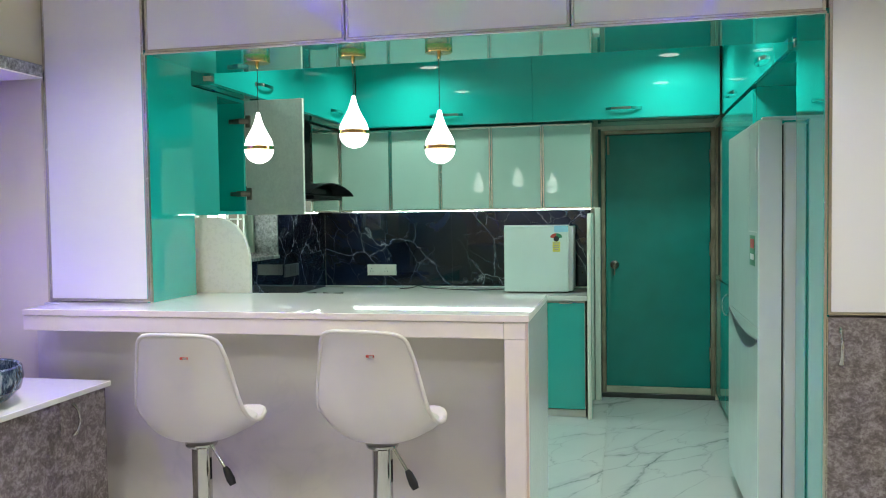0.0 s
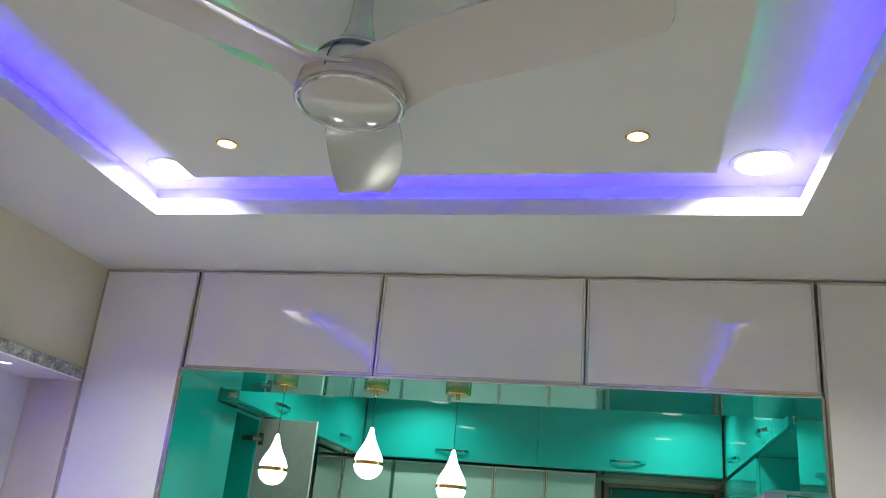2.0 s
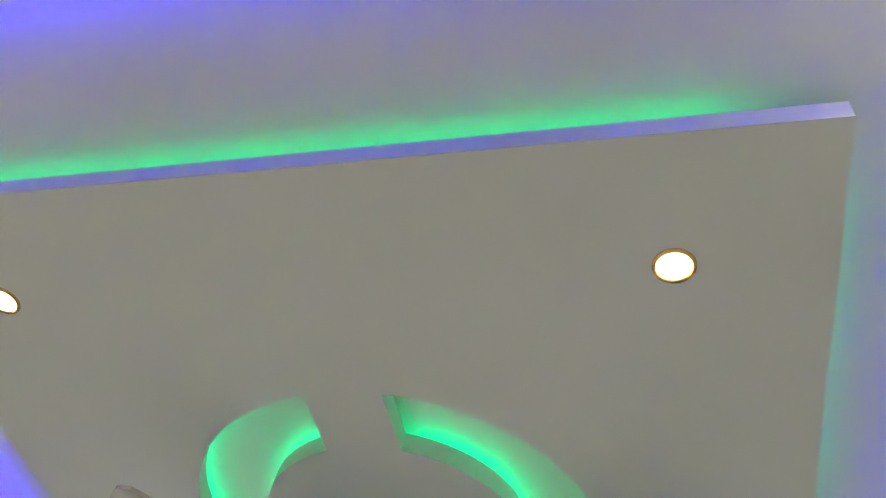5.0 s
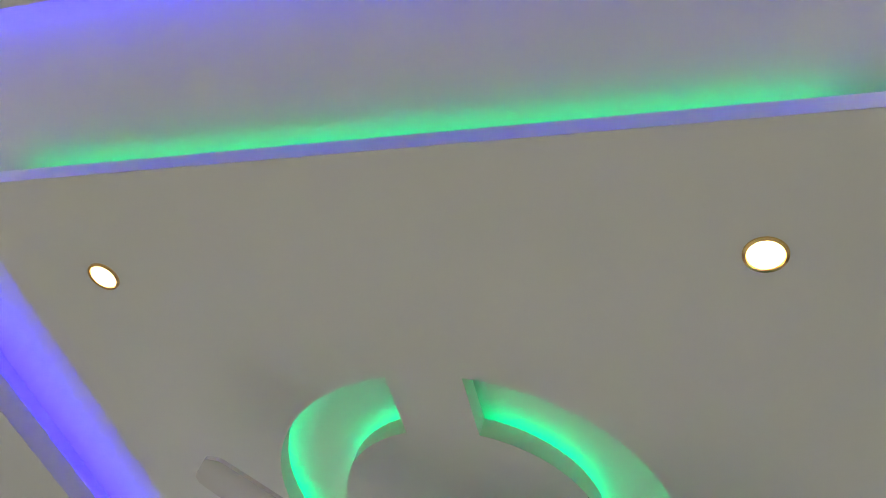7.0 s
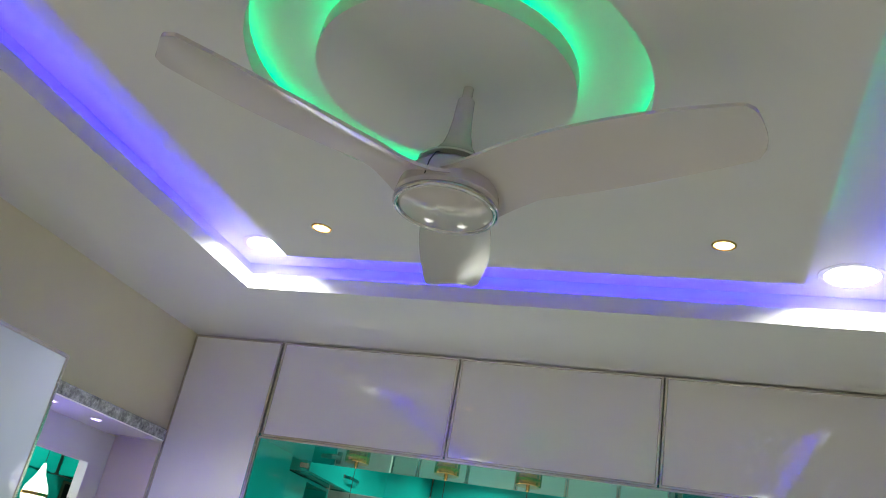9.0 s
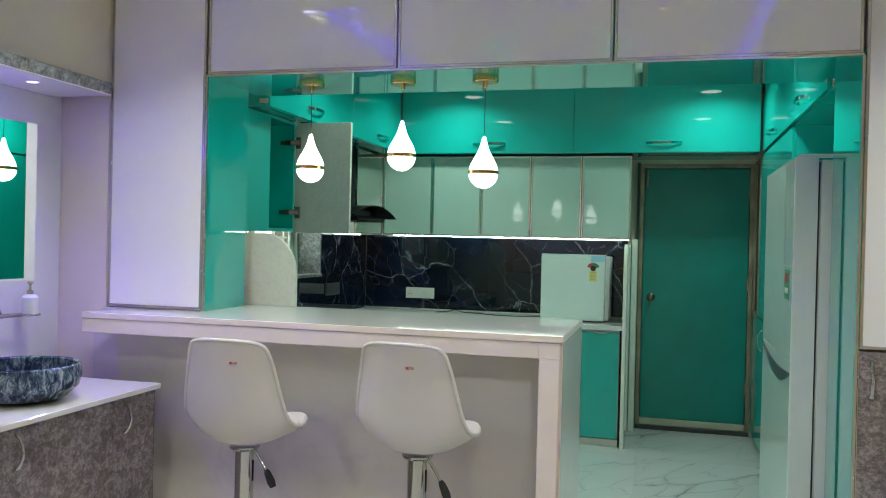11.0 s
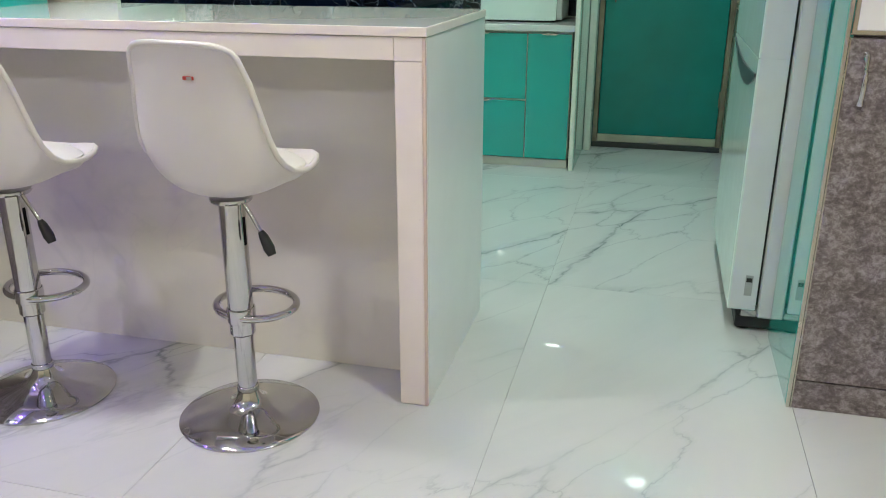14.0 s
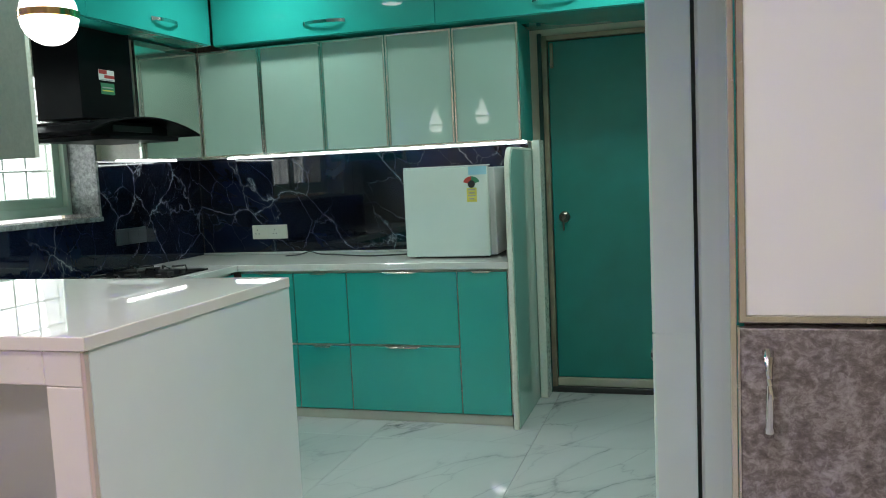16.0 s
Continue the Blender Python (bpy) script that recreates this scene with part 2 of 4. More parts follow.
FAN_WHITE = surface("pearl white fan lacquer", (0.62, 0.585, 0.565), 0.15, vary=0.02, grain=40, relief=0, coat=0.6, smudge=0.0)
FRIDGE = surface("glossy pale fridge glass", (0.62, 0.72, 0.68), 0.10, vary=0.02, grain=12, relief=0, coat=0.5, smudge=0.03)
FRIDGE_SIDE = surface("pale grey fridge enamel", (0.60, 0.62, 0.63), 0.35, vary=0.03, grain=140, relief=0.1)
SOCKET = surface("ivory plastic", (0.78, 0.76, 0.68), 0.35, vary=0.03)
SOCKET_DARK = surface("dark grey plastic", (0.05, 0.055, 0.07), 0.35, vary=0.1)
COUNTER = marble("white quartz top", (0.71, 0.69, 0.665), (0.66, 0.65, 0.63), (0.55, 0.54, 0.53), 0.7, 0.012, amount=0.5)
COUNTER_EDGE = surface("blush white stone edge", (0.79, 0.70, 0.665), 0.3, vary=0.04, grain=60)
CREAM_PANEL = surface("cream lacquered board", (0.76, 0.74, 0.66), 0.28, vary=0.03, relief=0)
BAR_TILE = marble("pale grey wall tile", (0.68, 0.635, 0.58), (0.63, 0.595, 0.55), (0.50, 0.48, 0.46), 0.8, 0.10, amount=0.3)
FLOOR = marble("white marble floor tile", (0.54, 0.53, 0.525), (0.48, 0.475, 0.47), (0.13, 0.15, 0.155), 1.7, 0.026, per_object=True, width=0.013, amount=0.95, squash=(1.0, 0.34, 1.0), turn=35.0, cover=0.42, crack=True, halo=0.26, ragged=0.6)
GROUT = surface("floor grout", (0.45, 0.45, 0.43), 0.8)
SPLASH = marble("midnight blue marble", (0.0022, 0.0028, 0.006), (0.008, 0.015, 0.045), (0.50, 0.54, 0.62), 3.1, 0.04, width=0.0058, amount=1.0, squash=(1.0, 1.0, 0.6), turn=40.0, cover=0.40, crack=True, halo=0.12, axis="Y", ragged=0.8)
LAMINATE = mottled("grey stone laminate", ((0.36, (0.075, 0.062, 0.064)), (0.445, (0.135, 0.108, 0.110)), (0.49, (0.18, 0.15, 0.152)), (0.53, (0.255, 0.222, 0.226)), (0.62, (0.39, 0.35, 0.36))), 62.0, 0.42, (1, 1, 1.15), 0.15, 0.5)
GRANITE = mottled("grey granite", ((0.36, (0.06, 0.06, 0.065)), (0.50, (0.27, 0.28, 0.28)), (0.66, (0.58, 0.60, 0.58))), 60.0, 0.25, relief=0.05)
DOOR_LINER = mottled("pale grey fabric-look laminate", ((0.35, (0.36, 0.38, 0.35)), (0.65, (0.47, 0.49, 0.45))), 70.0, 0.5, (1, 1, 0.8))
WINDOW_FRAME = surface("pale mint window frame", (0.60, 0.70, 0.60), 0.35, vary=0.04)
DOOR_STEEL = surface("worn bronze door frame", (0.30, 0.25, 0.18), 0.4, 0.5, vary=0.3, scale=8, grain=50, relief=0.15)
BASIN = mottled("blue black glazed basin", ((0.36, (0.008, 0.010, 0.018)), (0.47, (0.020, 0.030, 0.070)), (0.52, (0.09, 0.14, 0.20)), (0.60, (0.40, 0.45, 0.52))), 46.0, 0.06, (1, 1, 0.45), 0.0, 0.9)
MIRROR = surface("silvered mirror", (0.62, 0.70, 0.66), 0.01, 1.0, vary=0.01, relief=0, smudge=0.002)
GLASS = clear_glass("clear glass")
FROST = surface("frosted white glass", (0.75, 0.76, 0.8), 0.3, vary=0.02)
LABEL_RED = surface("red printed label", (0.45, 0.05, 0.04), 0.5)
LABEL_YELLOW = surface("yellow printed label", (0.70, 0.62, 0.12), 0.5)
LABEL_WHITE = surface("white printed label", (0.75, 0.76, 0.75), 0.5)
LABEL_BLUE = surface("pale blue tape", (0.30, 0.58, 0.68), 0.4)
LABEL_GREEN = surface("dark green print", (0.03, 0.2, 0.1), 0.5)
LABEL_GREY = surface("grey printed label", (0.35, 0.36, 0.36), 0.5)
DOWNLIGHT = glow("white downlight diffuser", (1.0, 0.99, 0.97), 5.0)
SPOT_GLOW = glow("warm spot diffuser", (1.0, 0.70, 0.33), 5.0)
PENDANT_GLOW = glow("opal pendant glass", (1.0, 0.98, 0.93), 4.5)
PURPLE = glow("violet led strip", (0.030, 0.010, 1.0), 27.0)
GREEN = glow("green led strip", (0.0, 1.0, 0.34), 4.4)
GREEN_RING = glow("green ring led", (0.0, 1.0, 0.36), 8.0)
COOL_STRIP = glow("cool white led strip", (0.9, 1.0, 0.95), 11.0)
VIOLET_SPOT = glow("violet spot diffuser", (0.45, 0.35, 1.0), 12.0)

# ---- the plan, in metres ----
XL, XR = -1.758, 2.60          # living room side walls
YS, YP = -1.10, 3.083          # unseen south wall, set near for bounced light; front of the partition
ZC, ZT = 2.59, 2.725           # lower ceiling, tray ceiling
XO0, XO1, ZO = -1.26, 1.385, 2.128   # opening in the partition and its head
KL, KR, KB = -1.715, 1.95, 6.46      # kitchen side walls, back wall
TX0, TX1, TY0, TY1 = -1.122, 1.215, -0.15, 2.43   # ceiling tray
IX0, IX1, IY0, IY1 = -0.863, 0.930, 0.190, 2.216  # hanging ceiling panel
CX, CY = 0.027, 1.199          # its centre

# ---- structure ----


def structure(name, bm, mat, smooth=False):
    return tagged(part(name, bm, mat, None, "", smooth), kind="structure")


# living room walls
XN = -2.02                     # back of the wash niche
ZN = 2.095
bm = box(XL - 0.35, XL, YS, YP + 0.6, ZN, 2.85)
box(XL - 0.35, XL, YS, 0.60, 0, ZN, 0, bm)
box(XN - 0.09, XN, 0.60, YP, 0, ZN, 0, bm)
box(XN - 0.09, XL, YP, YP + 0.40, 0, ZN, 0, bm)
structure("wall_west", bm, CREAM)
# south wall is never in view; stands close to throw light back north
structure("bounce_wall_south", box(XL - 0.4, XR + 0.2, YS - 0.2, YS, 0, 2.85), CREAM)
structure("wall_east", box(XR, XR + 0.2, YS, YP + 0.6, 0, 2.85), CREAM)
# kitchen walls, with a window opening in the west wall
WY0, WY1, WZ0, WZ1 = 4.05, 5.41, 1.165, 2.0
bm = box(KL - 0.25, KL, YP + 0.40, WY0, 0, 2.85)
box(KL - 0.25, KL, WY1, KB + 0.2, 0, 2.85, 0, bm)
box(KL - 0.25, KL, WY0, WY1, 0, WZ0, 0, bm)
box(KL - 0.25, KL, WY0, WY1, WZ1, 2.85, 0, bm)
structure("wall_kitchen_west", bm, CREAM)
bm = box(KL, 0.525, KB, KB + 0.2, 0, 2.85)
box(1.37, KR + 0.2, KB, KB + 0.2, 0, 2.85, 0, bm)
box(0.525, 1.37, KB, KB + 0.2, 2.065, 2.85, 0, bm)
structure("wall_kitchen_north", bm, CREAM)
structure("wall_kitchen_east", box(KR, KR + 0.2, YP + 0.55, KB + 0.2, 0, 2.85), CREAM)
structure("wall_hall", box(0.2, 1.7, KB + 0.3, KB + 0.4, 0, 2.5), CREAM)

# ceilings
CV, LIP, ZLIP, ZCV = 0.060, 0.010, 2.652, 2.634   # cove depth, lip board, its top, the cove's floor


def four_sides(bm, off, z0, z1, inner=0.0):
    """Slabs round the tray: from off outside its edge to the walls, or to inner outside the edge."""
    ox0, ox1, oy0, oy1 = (TX0 - inner, TX1 + inner, TY0 - inner, TY1 + inner) if inner else (XL, XR, YS, YP + 0.6)
    x0, x1, y0, y1 = TX0 - off, TX1 + off, TY0 - off, TY1 + off
    for a, b, c, d in ((ox0, ox1, oy0, y0), (ox0, ox1, y1, oy1), (ox0, x0, y0, y1), (x1, ox1, y0, y1)):
        bm = box(a, b, c, d, z0, z1, 0, bm)
    return bm


bm = four_sides(None, 0.0, ZC, ZCV)
four_sides(bm, 0.0, ZCV, ZLIP, LIP)
four_sides(bm, CV, ZCV, ZC + 0.25)
box(TX0 - CV, TX1 + CV, TY0 - CV, TY1 + CV, ZT, ZC + 0.25, 0, bm)
structure("ceiling", bm, WHITE_PAINT)
structure("ceiling_kitchen", box(KL, KR, YP + 0.6, KB, 2.60, 2.84), WHITE_PAINT)

# hanging ceiling panel with a broken ring cut through it
Z0, Z1 = 2.642, 2.687
R0, R1, GAP = 0.311, 0.481, 0.084


def ceiling_panel():
    own = bmesh.new()
    n = 72
    def ring(r, z):
        lim = math.asin(GAP / r)
        return [(CX + r * math.sin(a) , CY - r * math.cos(a), z) for a in (lim + (2 * math.pi - 2 * lim) * i / n for i in range(n + 1))]
    lo_o, lo_i = [own.verts.new(p) for p in ring(R1, Z0)], [own.verts.new(p) for p in ring(R0, Z0)]
    hi_o, hi_i = [own.verts.new(p) for p in ring(R1, 2.690)], [own.verts.new(p) for p in ring(R0, 2.690)]
    for a, b in ((lo_o, hi_o), (lo_i, hi_i)):
        for i in range(n):
            own.faces.new((a[i], a[i + 1], b[i + 1], b[i]))
    for k in (0, -1):
        own.faces.new((lo_o[k], lo_i[k], hi_i[k], hi_o[k]))
    own.faces.new(lo_i)        # the round middle, with the web to the gap
    # outer part: from the ring out to the rectangle
    rect = []
    for v in lo_o:
        dx, dy = v.co.x - CX, v.co.y - CY
        s = min((IX1 - CX) / dx if dx > 1e-6 else 1e9, (IX0 - CX) / dx if dx < -1e-6 else 1e9, (IY1 - CY) / dy if dy > 1e-6 else 1e9, (IY0 - CY) / dy if dy < -1e-6 else 1e9)
        rect.append(own.verts.new((CX + dx * s, CY + dy * s, Z0)))
    for i in range(n):
        a, b = rect[i].co, rect[i + 1].co
        f = [lo_o[i], lo_o[i + 1], rect[i + 1]]
        if abs(a.x - b.x) > 1e-5 and abs(a.y - b.y) > 1e-5:
            cx = a.x if abs(a.x - IX0) < 1e-5 or abs(a.x - IX1) < 1e-5 else b.x
            cy = a.y if abs(a.y - IY0) < 1e-5 or abs(a.y - IY1) < 1e-5 else b.y
            f.append(own.verts.new((cx, cy, Z0)))
        f.append(rect[i])
        own.faces.new(f)
    own.faces.new((lo_o[0], rect[0], rect[-1], lo_o[-1], lo_i[-1], lo_i[0]))
    bmesh.ops.remove_doubles(own, verts=own.verts, dist=1e-5)
    bmesh.ops.recalc_face_normals(own, faces=own.faces)
    # edge band and top
    for x0, x1, y0, y1 in ((IX0, IX1, IY0, IY0 + 0.02), (IX0, IX1, IY1 - 0.02, IY1), (IX0, IX0 + 0.02, IY0 + 0.02, IY1 - 0.02), (IX1 - 0.02, IX1, IY0 + 0.02, IY1 - 0.02)):
        box(x0, x1, y0, y1, Z0 + 0.0015, Z1, 0, own)
    # hidden battens that carry it
    box(IX0 + 0.12, IX0 + 0.18, IY0 + 0.1, IY1 - 0.1, Z0 + 0.004, ZT, 0, own)
    box(IX1 - 0.18, IX1 - 0.12, IY0 + 0.1, IY1 - 0.1, Z0 + 0.004, ZT, 0, own)
    return own


structure("ceiling_panel", ceiling_panel(), WHITE_PAINT, True)

# led strips of the ceiling
def strip_box(name, x0, x1, y0, y1, z0, z1, mat, label):
    ob = part(name, box(x0, x1, y0, y1, z0, z1), mat, None, "", False)
    return tagged(ob, label, "led strip", "ceiling led strips")


lab = "violet led strip glowing in the cove of the ceiling tray"
s0, s1, zs = 0.022, 0.032, ZCV + 0.001
strip_box("led_strip", TX0 + 0.05, TX1 - 0.05, TY1 + s0, TY1 + s1, zs, zs + 0.010, PURPLE, lab)
strip_box("led_strip", TX0 + 0.05, TX1 - 0.05, TY0 - s1, TY0 - s0, zs, zs + 0.010, PURPLE, lab)
strip_box("led_strip", TX0 - s1, TX0 - s0, TY0 + 0.05, TY1 - 0.05, zs, zs + 0.010, PURPLE, lab)
strip_box("led_strip", TX1 + s0, TX1 + s1, TY0 + 0.05, TY1 - 0.05, zs, zs + 0.010, PURPLE, lab)
strip_box("led_strip", IX0 + 0.15, IX1 - 0.15, IY0 + 0.026, IY0 + 0.036, Z1 - 0.012, Z1 - 0.002, GREEN, "green led strip hidden above the hanging ceiling panel")
strip_box("led_strip", IX1 - 0.036, IX1 - 0.026, IY0 + 0.15, IY1 - 0.25, Z1 - 0.012, Z1 - 0.002, GREEN, "green led strip hidden above the hanging ceiling panel")


def ring_strip(r, a0, a1):
    own = bmesh.new()
    n = 48
    prev = None
    for i in range(n + 1):
        a = a0 + (a1 - a0) * i / n
        s, c = math.sin(a), -math.cos(a)
        vs = [own.verts.new((CX + q * s, CY + q * c, z)) for q, z in ((r - 0.004, 2.688), (r + 0.004, 2.688), (r + 0.004, 2.697), (r - 0.004, 2.697))]
        if prev:
            for k in range(4):
                own.faces.new((prev[k], prev[(k + 1) % 4], vs[(k + 1) % 4], vs[k]))
        prev = vs
    bmesh.ops.recalc_face_normals(own, faces=own.faces)
    return own


for r, a0, a1 in ((R1 + 0.036, 0.195, 3.10), (R1 + 0.036, 3.18, 6.088), (R0 - 0.036, 0.32, 3.10), (R0 - 0.036, 3.18, 5.963)):
    tagged(part("ring_led_strip", ring_strip(r, a0, a1), GREEN_RING), "green led strip inside the ring cut into the ceiling", "led strip", "ring led strips")


# ---- lamps in the ceiling ----
def downlight(x, y, z, r, glow_mat, label, group, watts, colour, name="downlight", rim=WHITE_PLASTIC, spread=130):
    ob = thing(name, (x, y, z), label, "downlight", group)
    part("rim", lathe(((r * 1.24, 0), (r * 1.22, -0.0025), (r * 1.04, -0.0040), (r, -0.0018), (r, 0)), (x, y, z), 40), rim, ob)
    part("diffuser", lathe(((r, -0.0006), (r * 0.98, -0.0016), (0, -0.0022)), (x, y, z), 40), glow_mat, ob)
    if watts:
        lamp = bpy.data.lights.new("lamp", "AREA")
        lamp.shape, lamp.size, lamp.energy, lamp.color = "DISK", r * 2, watts, colour
        lo = new("lamp", lamp)
        lamp.spread = radians(spread)
        lo.location = (x, y, z - 0.012)
    return ob


for x in (-1.015, 1.082):
    for y in (2.317, 0.02):
        downlight(x, y, ZT, 0.083, DOWNLIGHT, "round white downlight in the ceiling tray corner, lit", "tray downlights", 14.0, (0.98, 0.97, 0.92), spread=142)
for x in (-0.615, 0.683):
    for y in (1.967, 0.435):
        downlight(x, y, Z0, 0.029, SPOT_GLOW, "small round warm spotlight with a brass rim, lit", "warm spots", 0.8, (1.0, 0.72, 0.42), "spotlight", GOLD)
for x in (-0.80, 1.03):
    for y in (4.22, 5.56):
        downlight(x, y, 2.60, 0.075, DOWNLIGHT, "round white downlight in the kitchen ceiling, lit", "kitchen downlights", 6.6, (0.83, 1.0, 0.93), spread=150)

# ---- ceiling fan ----
def ceiling_fan(x, y):
    zb = 2.343
    ob = thing("ceiling_fan", (x, y, Z0), "pearl white ceiling fan with three broad moulded blades", "ceiling fan")
    part("rod", lathe(((0.012, Z0), (0.012, zb + 0.20), (0, zb + 0.20)), (x, y, 0), 20), FAN_WHITE, ob)
    part("stem_cover", lathe(((0.013, zb + 0.266), (0.020, zb + 0.262), (0.023, zb + 0.200), (0.027, zb + 0.168), (0.036, zb + 0.134), (0.058, zb + 0.104), (0.082, zb + 0.086), (0.082, zb + 0.081), (0.066, zb + 0.083), (0.014, zb + 0.084)), (x, y, 0), 40), FAN_WHITE, ob)
    part("motor_neck", lathe(((0.0, zb + 0.115), (0.013, zb + 0.114), (0.013, zb + 0.085), (0, zb + 0.08)), (x, y, 0), 24), RUBBER, ob)
    part("hub", lathe(((0, zb + 0.082), (0.050, zb + 0.080), (0.080, zb + 0.070), (0.100, zb + 0.050), (0.112, zb + 0.022), (0.117, zb - 0.006), (0.112, zb - 0.018), (0, zb - 0.018)), (x, y, 0), 48), FAN_WHITE, ob)
    part("trim_ring", tube([(x + 0.111 * math.cos(a), y + 0.111 * math.sin(a), zb - 0.022) for a in (2 * math.pi * i / 56 for i in range(56))], 0.0075, 12, True), CHROME, ob, "chrome ring")
    part("cap", lathe(((0.108, zb - 0.02), (0.10, zb - 0.027), (0.07, zb - 0.034), (0, zb - 0.038)), (x, y, 0), 48), surface("glossy fan cap", (0.6, 0.57, 0.55), 0.06, coat=1.0, relief=0, smudge=0.02), ob)
    part("wire", tube([(x - 0.012, y - 0.045, zb + 0.100), (x - 0.016, y - 0.084, zb + 0.070), (x - 0.016, y - 0.110, zb + 0.034), (x - 0.017, y - 0.119, zb - 0.004)], 0.0013, 6), RUBBER, ob, "thin black wire end")
    for k in range(3):
        own = bmesh.new()
        n, m = 48, 12
        ang = radians(101.5 + 120 * k)
        ca, sa = math.cos(ang), math.sin(ang)
        grid = []
        for i in range(n + 1):
            u = i / n
            r = 0.050 + u * 0.612
            w = 0.068 + 0.026 * math.sin(min(1.0, u / 0.55) * math.pi / 2) - 0.020 * max(0.0, (u - 0.55) / 0.45) ** 2
            if u > 0.965:
                w *= 0.80 + 0.20 * math.sqrt(max(0.0, 1 - ((u - 0.965) / 0.035) ** 2))
            if u < 0.26:
                w += 0.050 * (1 - u / 0.26) ** 2
            rise = min(1.0, u / 0.26)
            rise = rise * rise * (3 - 2 * rise)
            sweep = 0.045 * u * u - 0.01 * u
            twist = radians(17) * (1 - 0.55 * u)
            row = []
            for j in range(m + 1):
                v = 2 * j / m - 1
                camber = 0.010 * (1 - v * v)
                lx, ly = r - 0.012 * u * max(0.0, v) ** 3, sweep + v * w * math.cos(twist)
                lz = zb + 0.012 + 0.024 * rise + 0.032 * u - v * w * math.sin(twist) * min(1.0, u * 5 + 0.12) + camber
                row.append(own.verts.new((x + lx * ca - ly * sa, y + lx * sa + ly * ca, lz)))
            grid.append(row)
        for i in range(n):
            for j in range(m):
                own.faces.new((grid[i][j], grid[i + 1][j], grid[i + 1][j + 1], grid[i][j + 1]))
        bmesh.ops.recalc_face_normals(own, faces=own.faces)
        bmesh.ops.solidify(own, geom=own.faces[:], thickness=0.007)
        part("blade", own, FAN_WHITE, ob)
    return ob


ceiling_fan(0.084, 1.206)

# ---- partition of white glass cabinets ----
def glass_front(x0, x1, z0, z1, y, ob, frame_w=0.0115, mat=WHITE_GLASS):
    d = part("door", box(x0 + frame_w, x1 - frame_w, y + 0.004, y + 0.018, z0 + frame_w, z1 - frame_w, 0.001), mat, ob, "white glass panel")
    part("door_frame", rect_frame("y", y, 0.02, x0, x1, z0, z1, frame_w), ALU, d, "champagne aluminium profile")
    return d


def partition_unit(name, x0, x1, z0, z1, label, depth=0.45):
    ob = thing(name, ((x0 + x1) / 2, YP + 0.2, z0), label, "cabinet", "partition cabinets")
    g = 0.0025
    part("body", box(x0 + g, x1 - g, YP + 0.022, YP + depth, z0 + 0.004, z1 - 0.003), CREAM_PANEL, ob)
    glass_front(x0 + g, x1 - g, z0 + g, z1 - 0.006, YP, ob)
    return ob


partition_unit("tall_cabinet", XL + 0.005, XO0 - 0.004, 1.085, ZC, "tall white glass cabinet standing on the bar counter end", 0.375)
for x0, x1 in ((XO0, -0.381), (-0.381, 0.5), (0.5, XO1)):
    partition_unit("overhead_cabinet", x0, x1, ZO, ZC, "white glass overhead cabinet in an aluminium frame", 0.5)
for x0, x1 in ((XO1 + 0.006, 1.99), (1.99, 2.59)):
    partition_unit("wall_cabinet", x0, x1, 1.062, ZC, "tall white glass cabinet front above a stone-look base unit")


def bow_handle(a, b, out, r=0.006, mat=None, bm=None):
    """An arched pull between two points, standing out along a vector."""
    a, b, out = Vector(a), Vector(b), Vector(out)
    pts = [a + (b - a) * (i / 14) + out * (math.sin(math.pi * i / 14) ** 0.6) for i in range(15)]
    return tube(pts, [r * (1.5 if i in (0, 1, 13, 14) else 1.0) for i in range(15)], 8, False, bm, 0.8)


for x0, x1 in ((XO1 + 0.006, 1.99), (1.99, 2.59)):
    ob = thing("base_unit", ((x0 + x1) / 2, YP + 0.2, 0), "grey stone-look laminate base unit under white glass", "cabinet", "stone-look base units")
    part("body", box(x0 + 0.003, x1 - 0.003, YP + 0.022, YP + 0.45, 0.0, 1.058), LAMINATE, ob)
    d = part("door", box(x0 + 0.004, x1 - 0.004, YP - 0.002, YP + 0.02, 0.095, 1.056, 0.0015), LAMINATE, ob)
    part("plinth", box(x0 + 0.004, x1 - 0.004, YP, YP + 0.02, 0.001, 0.091, 0.001), LAMINATE, ob)
    part("edge_strip", box(x0, x0 + 0.0035, YP - 0.003, YP + 0.02, 0.0, 1.058), ALU, ob)
    part("handle", bow_handle((x0 + 0.045, YP - 0.002, 0.885), (x0 + 0.045, YP - 0.002, 1.02), (0, -0.028, 0)), CHROME, d, "chrome bow handle")

# teal lining of the opening
ob = thing("opening_lining", (0, YP + 0.25, ZO), "glossy teal lining round the kitchen opening", "lining", "", "structure")
part("left_lining", box(XO0 - 0.02, XO0, YP + 0.002, 3.46, 1.083, ZO - 0.001), TEAL_GLASS, ob)
part("right_lining", box(XO1 - 0.004, XO1 + 0.018, YP + 0.021, 3.575, 0, ZO - 0.001), TEAL_GLASS, ob)
part("soffit", box(XO0 - 0.02, XO1 + 0.018, YP + 0.021, 3.60, ZO - 0.001, ZO + 0.018), TEAL_GLASS, ob)
part("left_trim", box(XO0 - 0.004, XO0 + 0.004, YP - 0.004, YP + 0.012, 1.083, ZO - 0.006, 0.0015), ALU, ob)
part("right_trim", box(XO1 - 0.005, XO1 + 0.005, YP - 0.004, YP + 0.012, 0.001, ZO - 0.006, 0.0015), ALU, ob)
part("head_trim", box(XO0, XO1, YP - 0.005, YP + 0.012, ZO - 0.008, ZO + 0.002, 0.0015), ALU, ob)

